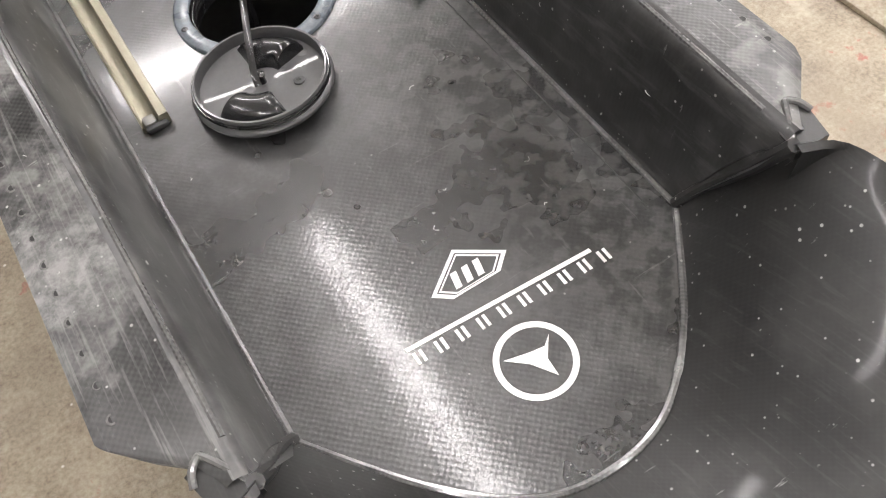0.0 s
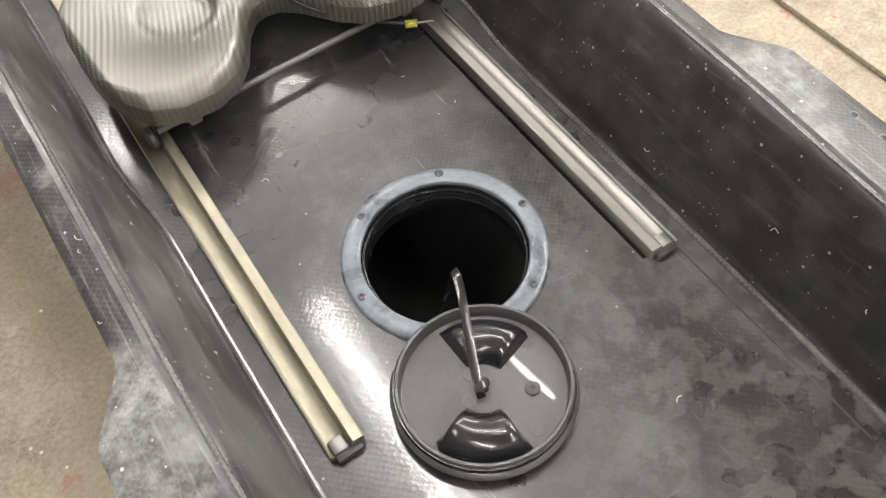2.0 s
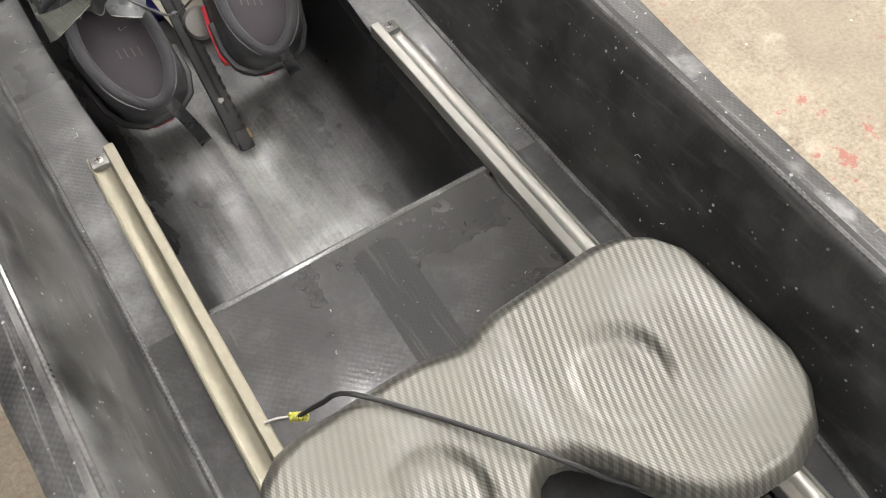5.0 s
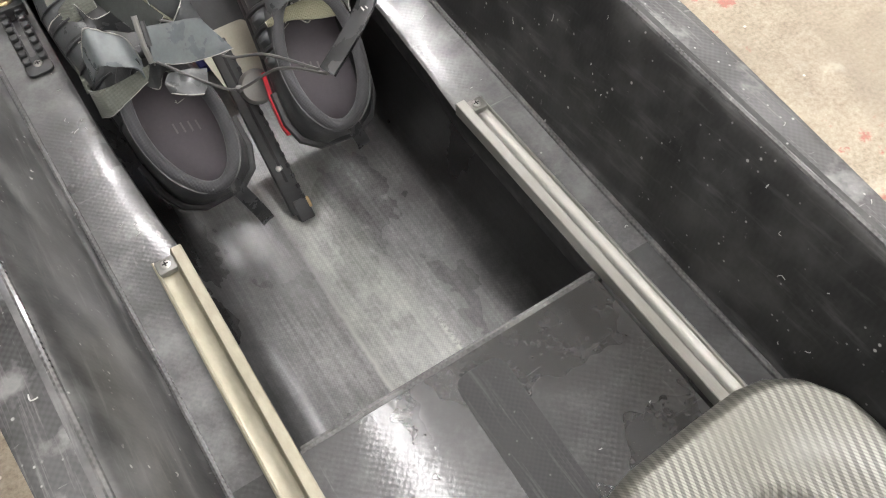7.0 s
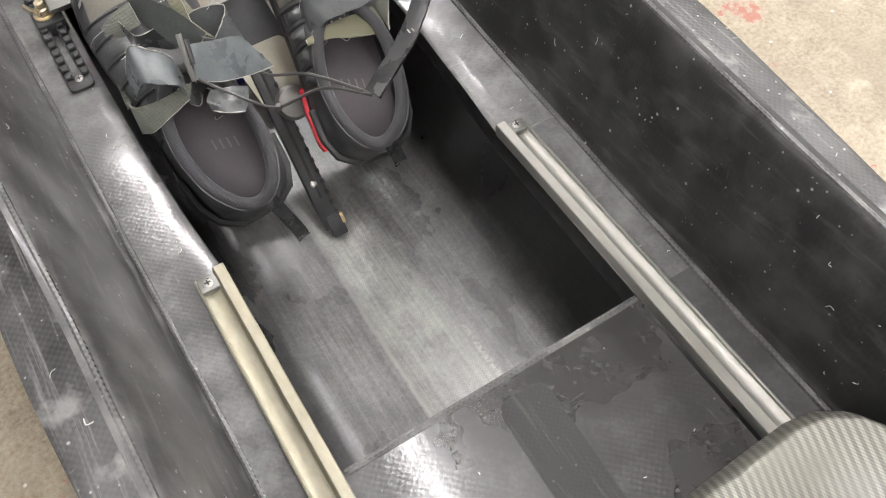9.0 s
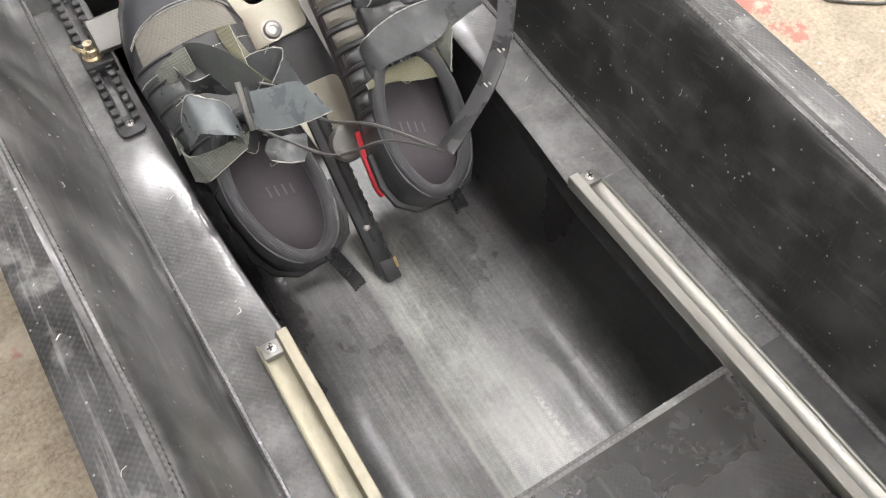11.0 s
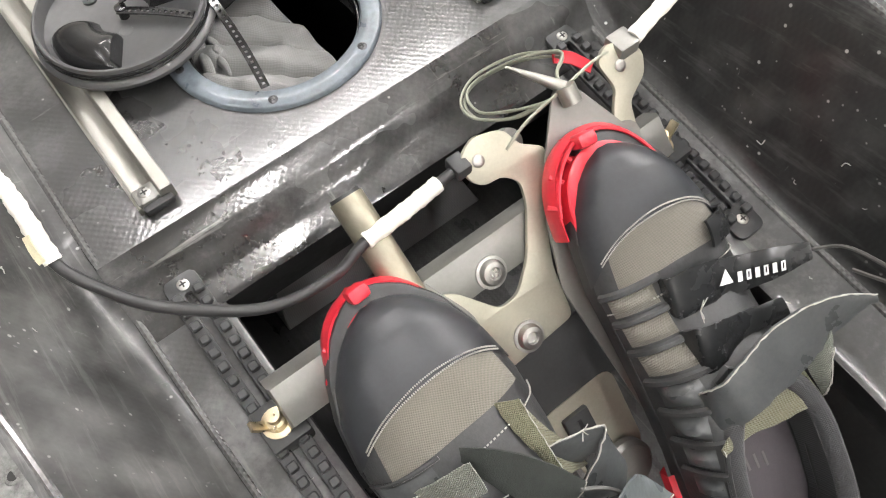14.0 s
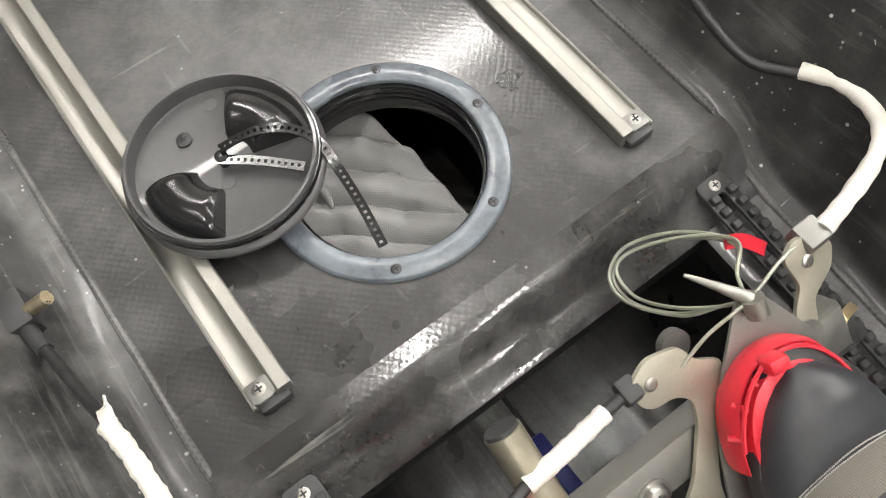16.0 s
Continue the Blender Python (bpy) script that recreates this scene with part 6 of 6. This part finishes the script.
# thin cords from the shoes to the heel handle
HB = Vector((0.026, 1.428, 0.090))
HT_ = Vector((0.110, 1.480, 0.152))
cords = thing("tether_line", "thin black tether line tied between both shoes and the pull strap", "line")
knot = on_plate(-0.018, 1.089, 0.118)
part("cord", tube(smooth_path([on_plate(-0.0491, 1.168, 0.098), on_plate(-0.0334, 1.1547, 0.099), on_plate(-0.0142, 1.1199, 0.101), Vector((0.004, 1.50, 0.062)), HB + Vector((-0.004, 0.006, 0))], 8), 0.0013, 6), M_TETHER, cords)
part("cord", tube(smooth_path([on_plate(-0.070, 1.136, 0.127), on_plate(-0.040, 1.105, 0.118), knot, Vector((0.006, 1.480, 0.062)), HB + Vector((0, 0, -0.002))], 8), 0.0013, 6), M_TETHER, cords)
part("knot", lathe([(0.0, -0.003), (0.0028, -0.002), (0.0034, 0.0), (0.0026, 0.0024), (0.0, 0.003)], 10), M_TETHER, cords).location = knot
part("cord", tube(smooth_path([on_plate(0.157, 1.178, 0.078), (0.164, 1.608, 0.058), (0.152, 1.565, 0.088), (0.130, 1.515, 0.126), HT_], 8), 0.0013, 6), M_TETHER, cords)
part("cord", tube(smooth_path([on_plate(0.166, 1.160, 0.094), (0.168, 1.575, 0.055), (0.156, 1.545, 0.090), (0.132, 1.508, 0.128), HT_ + Vector((0.003, 0, 0))], 8), 0.0013, 6), M_TETHER, cords)
handle = thing("pull_strap", "flat black rubber pull strap with worn white marks", "strap")
hp = [HT_, HT_.lerp(HB, 0.33) + Vector((0.010, -0.004, 0.004)), HT_.lerp(HB, 0.66) + Vector((0.010, -0.004, 0.002)), HB]
part("grip", ribbon(hp, 0.0125, 0.0060, ((0.75, -0.6, 0.0), (0.85, -0.5, 0.1)), 8), M_STRAP, handle)
path = smooth_path(hp, 8)
for i in (10, 15):
    p = path[i] + Vector((-0.001, -0.0015, 0.0030))
    for d in (0.0, 0.0032):
        part("white_mark", box((0.0010, 0.004, 0.0006), p + Vector((d, 0.0, 0.0))), M_STITCH, handle)

# ---- steering cables ----
def sleeve(name, pts, r, mat, parent, label="", wob=0.0, n=10):
    path = smooth_path(pts, n)
    m = len(path)
    return part(name, tube(path, lambda k: r * (1 + wob * math.sin(k * 47) * math.sin(k * 19 + 1)), 10), mat, parent, label)


cable_l = thing("steering_cable", "black steering cable bound with white tape, from side to yoke", "cable")
end_l = on_plate(0.014, 1.322, 0.004)
sleeve("sheath", [(-0.2265, 2.012, 0.080), (-0.222, 1.988, 0.086), (-0.2155, 1.961, 0.100), (-0.2075, 1.930, 0.121), (-0.2005, 1.903, 0.137), (-0.1990, 1.876, 0.135), (-0.2000, 1.849, 0.119), (-0.189, 1.828, 0.108), (-0.168, 1.803, 0.098), (-0.126, 1.776, 0.085), (-0.086, 1.769, 0.084), (-0.058, 1.774, 0.088), (-0.006, 1.778, 0.089), tuple(end_l)], 0.0034, M_CABLE, cable_l)
sleeve("tape", [(-0.2015, 1.905, 0.1375), (-0.1990, 1.888, 0.1378), (-0.1990, 1.868, 0.1320), (-0.2000, 1.849, 0.1195)], 0.0048, M_TAPE, cable_l, "white cloth tape with a yellowed patch", 0.12)
sleeve("tape", [(-0.060, 1.7738, 0.0880), (-0.032, 1.7755, 0.0885), (-0.006, 1.778, 0.0890)], 0.0051, M_TAPE, cable_l, "white cloth tape binding", 0.08)
part("yellowed_patch", ribbon([(-0.2035, 1.862, 0.1320), (-0.2045, 1.855, 0.1275), (-0.2042, 1.849, 0.1230)], 0.005, 0.0010, ((0.6, 0.2, 0.7), (0.6, 0.2, 0.7)), 4), M_YELLOWED, cable_l, "yellowed glue patch on the tape")
part("tape_tag", ribbon([(-0.2000, 1.900, 0.1405), (-0.1975, 1.908, 0.1455), (-0.1945, 1.910, 0.1490)], 0.007, 0.001, ((0.6, 0.6, 0.4), (0.6, 0.6, 0.4)), 4), M_TAPE, cable_l)
part("cable_clip", box((0.011, 0.014, 0.010), tuple(end_l + Vector((-0.004, 0.001, -0.001))), 0.002), M_BLACKRUB, cable_l)
part("threaded_end", tube([(-0.2265, 2.010, 0.0800), (-0.2215, 1.984, 0.0870)], 0.0048, 12), M_BLACKRUB, cable_l)
part("cable_stop", box((0.022, 0.026, 0.018), (-0.2295, 2.018, 0.079), 0.002), M_BLACKRUB, cable_l, "black cable stop bolted to the side")
part("stop_screw", tube([(-0.2200, 2.014, 0.084), (-0.2060, 2.008, 0.094)], lambda k: 0.0042 if int(k * 8) % 2 == 0 else 0.0032, 10), M_BRASS, cable_l, "brass adjusting screw")
part("inner_wire", tube([(-0.2320, 2.028, 0.080), (-0.241, 2.16, 0.085), (-0.248, 2.4, 0.09)], 0.0009, 6), M_BRASS, cable_l)
cable_r = thing("steering_cable", "steering cable wrapped in dirty white tape, curving to the side", "cable")
sleeve("tape", [(0.149, 1.782, 0.098), (0.170, 1.786, 0.101), (0.198, 1.793, 0.100), (0.221, 1.804, 0.096), (0.234, 1.824, 0.091), (0.236, 1.846, 0.086), (0.228, 1.866, 0.082)], 0.0053, M_TAPE, cable_r, "dirty white wound tape", 0.10)
sleeve("sheath", [(0.233, 1.855, 0.084), (0.222, 1.872, 0.080), (0.212, 1.893, 0.078), (0.212, 1.925, 0.082), (0.220, 1.975, 0.09), (0.235, 2.06, 0.105)], 0.0034, M_CABLE, cable_r)
part("cable_clip", box((0.016, 0.016, 0.014), (0.142, 1.784, 0.094), 0.002), M_GREYPLATE, cable_r)
loop = thing("wire_loop", "coil of thin grey-green steering wire with a red tape flag", "wire")
for k, (dz, dr) in enumerate(((0.0, 0.0), (0.003, 0.003), (0.005, -0.002))):
    part("wire", tube(smooth_path([(0.086, 1.772, 0.100), (0.094, 1.790, 0.098), (0.112, 1.806, 0.086 + dz), (0.100, 1.830 + dr, 0.070 + dz), (0.078, 1.846 + dr, 0.052 + dz), (0.063 - dr, 1.842, 0.046 + dz), (0.058 - dr, 1.822, 0.052 + dz), (0.066, 1.798 - dr, 0.070 + dz), (0.080, 1.784, 0.088), (0.090, 1.776, 0.098)], 8), 0.0011, 6), M_WIRE, loop)
part("wire", tube(smooth_path([(0.040, 1.772, 0.088), (0.060, 1.776, 0.096), (0.086, 1.776, 0.104), (0.115, 1.782, 0.101), (0.138, 1.784, 0.096)], 6), 0.0011, 6), M_WIRE, loop)
part("red_flag", ribbon([(0.110, 1.810, 0.084), (0.122, 1.806, 0.078), (0.132, 1.796, 0.070)], 0.008, 0.0014, ((0.3, 0.7, 0.5), (0.6, 0.6, 0.3)), 5), M_RED, loop, "red tape flag")

# things lying in the well behind the stretcher
pen = thing("blue_clip", "dark blue plastic clip lying in the foot well", "clip", at=(0.004, 1.795, -0.174))
part("body", box((0.014, 0.06, 0.012), (0, 0, 0), 0.003), M_BLUE, pen)
lead = thing("thin_cable", "thin black cable lying along the well", "cable")
part("cable", tube(smooth_path([(0.008, 1.94, -0.176), (0.006, 1.89, -0.180), (0.005, 1.84, -0.180), (0.004, 1.80, -0.172)], 6), 0.0022, 6), M_CABLE, lead)

# ---- stands under the hull ----
for y in (0.25, 2.2):
    st = thing("boat_stand", "plain black padded stand under the hull", "stand", "boat stands", at=(0, y, GROUND_Z))
    part("post", box((0.10, 0.08, 0.27), (0, 0, 0.135), 0.004), M_BLACKRUB, st)
    part("foot", box((0.16, 0.12, 0.02), (0, 0, 0.01), 0.004), M_BLACKRUB, st)

# loose joint and board edge on the floor
board = thing("floor_board", "thin beige board lying flat on the floor", "board", at=(1.35, 0.6, GROUND_Z))
part("sheet", box((0.66, 1.1, 0.012), (0, 0, 0.006), 0.003), M_FLOOR, board)

line = thing("floor_cable", "thin dark cable lying in a curve on the floor", "cable", at=(1.13, 2.03, GROUND_Z))
part("cable", tube(smooth_path([(0.12, -0.07, 0.004), (0.07, -0.048, 0.004), (0.025, -0.0435, 0.004), (-0.016, -0.074, 0.004), (-0.037, -0.116, 0.004), (-0.046, -0.17, 0.004), (-0.050, -0.203, 0.004), (-0.034, -0.223, 0.004), (-0.002, -0.25, 0.004), (0.039, -0.278, 0.004), (0.12, -0.30, 0.004)], 8), 0.003, 8), M_TETHER, line)

# ---- shavings and lint ----
def wall_place(y, u, sgn):
    """A place on the cockpit side wall, u from the sole to the gunwale."""
    xs, xi, zt, zf = (lerp_table(t, y) for t in (XS, XI, ZT, ZF))
    flare = 0.62 - 0.12 * max(0.0, min(1.0, (y - 1.6) / 0.25))
    x = xs + (xi - 0.008 - xs) * (0.85 * u ** flare + 0.15 * u * u) - 0.004 * math.sin(math.pi * u)
    return Vector((sgn * (x - 0.0004), y, zf - 0.002 + (zt - 0.006 - zf) * u))


rnd = random.Random(21)
lint = bmesh.new()
for k in range(230):
    sgn = rnd.choice((-1, 1))
    y = rnd.uniform(0.32, 2.3)
    kind = rnd.random()
    if kind < 0.42:
        p, along, over = wall_place(y, rnd.uniform(0.12, 0.95), sgn), Vector((0, 1, 0)), Vector((sgn * 0.35, 0, 0.93))
    elif kind < 0.72:
        xa, xb = lerp_table(XI, y) + 0.006, lerp_table(XO, y) - 0.004
        f = rnd.random()
        p, along, over = Vector((sgn * (xa + (xb - xa) * f), y, lerp_table(ZT, y) - 0.0046 * f + 0.0005)), Vector((0, 1, 0)), Vector((1, 0, 0))
    elif y < 1.20:
        p, along, over = Vector((rnd.uniform(-0.15, 0.15), rnd.uniform(0.32, 1.20), 0.0004)), Vector((0, 1, 0)), Vector((1, 0, 0))
        if (p.xy - Vector((0.0, 0.66))).length < 0.16:
            continue
    elif y < 1.82:
        p, along, over = Vector((sgn * rnd.uniform(0.143, 0.172), y, lerp_table(ZF, y) + 0.0004)), Vector((0, 1, 0)), Vector((1, 0, 0))
    else:
        continue
    a = rnd.uniform(0, 6.28)
    d, e = along * math.cos(a) + over * math.sin(a), over * math.cos(a) - along * math.sin(a)
    ln = rnd.choice((0.0015, 0.002, 0.003, 0.003, 0.006))
    cv = rnd.uniform(-0.5, 0.5) * ln
    tube(smooth_path([p, p + d * ln * 0.5 + e * cv, p + d * ln], 3), rnd.uniform(0.0002, 0.00045), 4, bm=lint)
tagged(bpart("lint", lint, M_LINT, label="pale shavings and lint on the laminate"), kind="stuff")
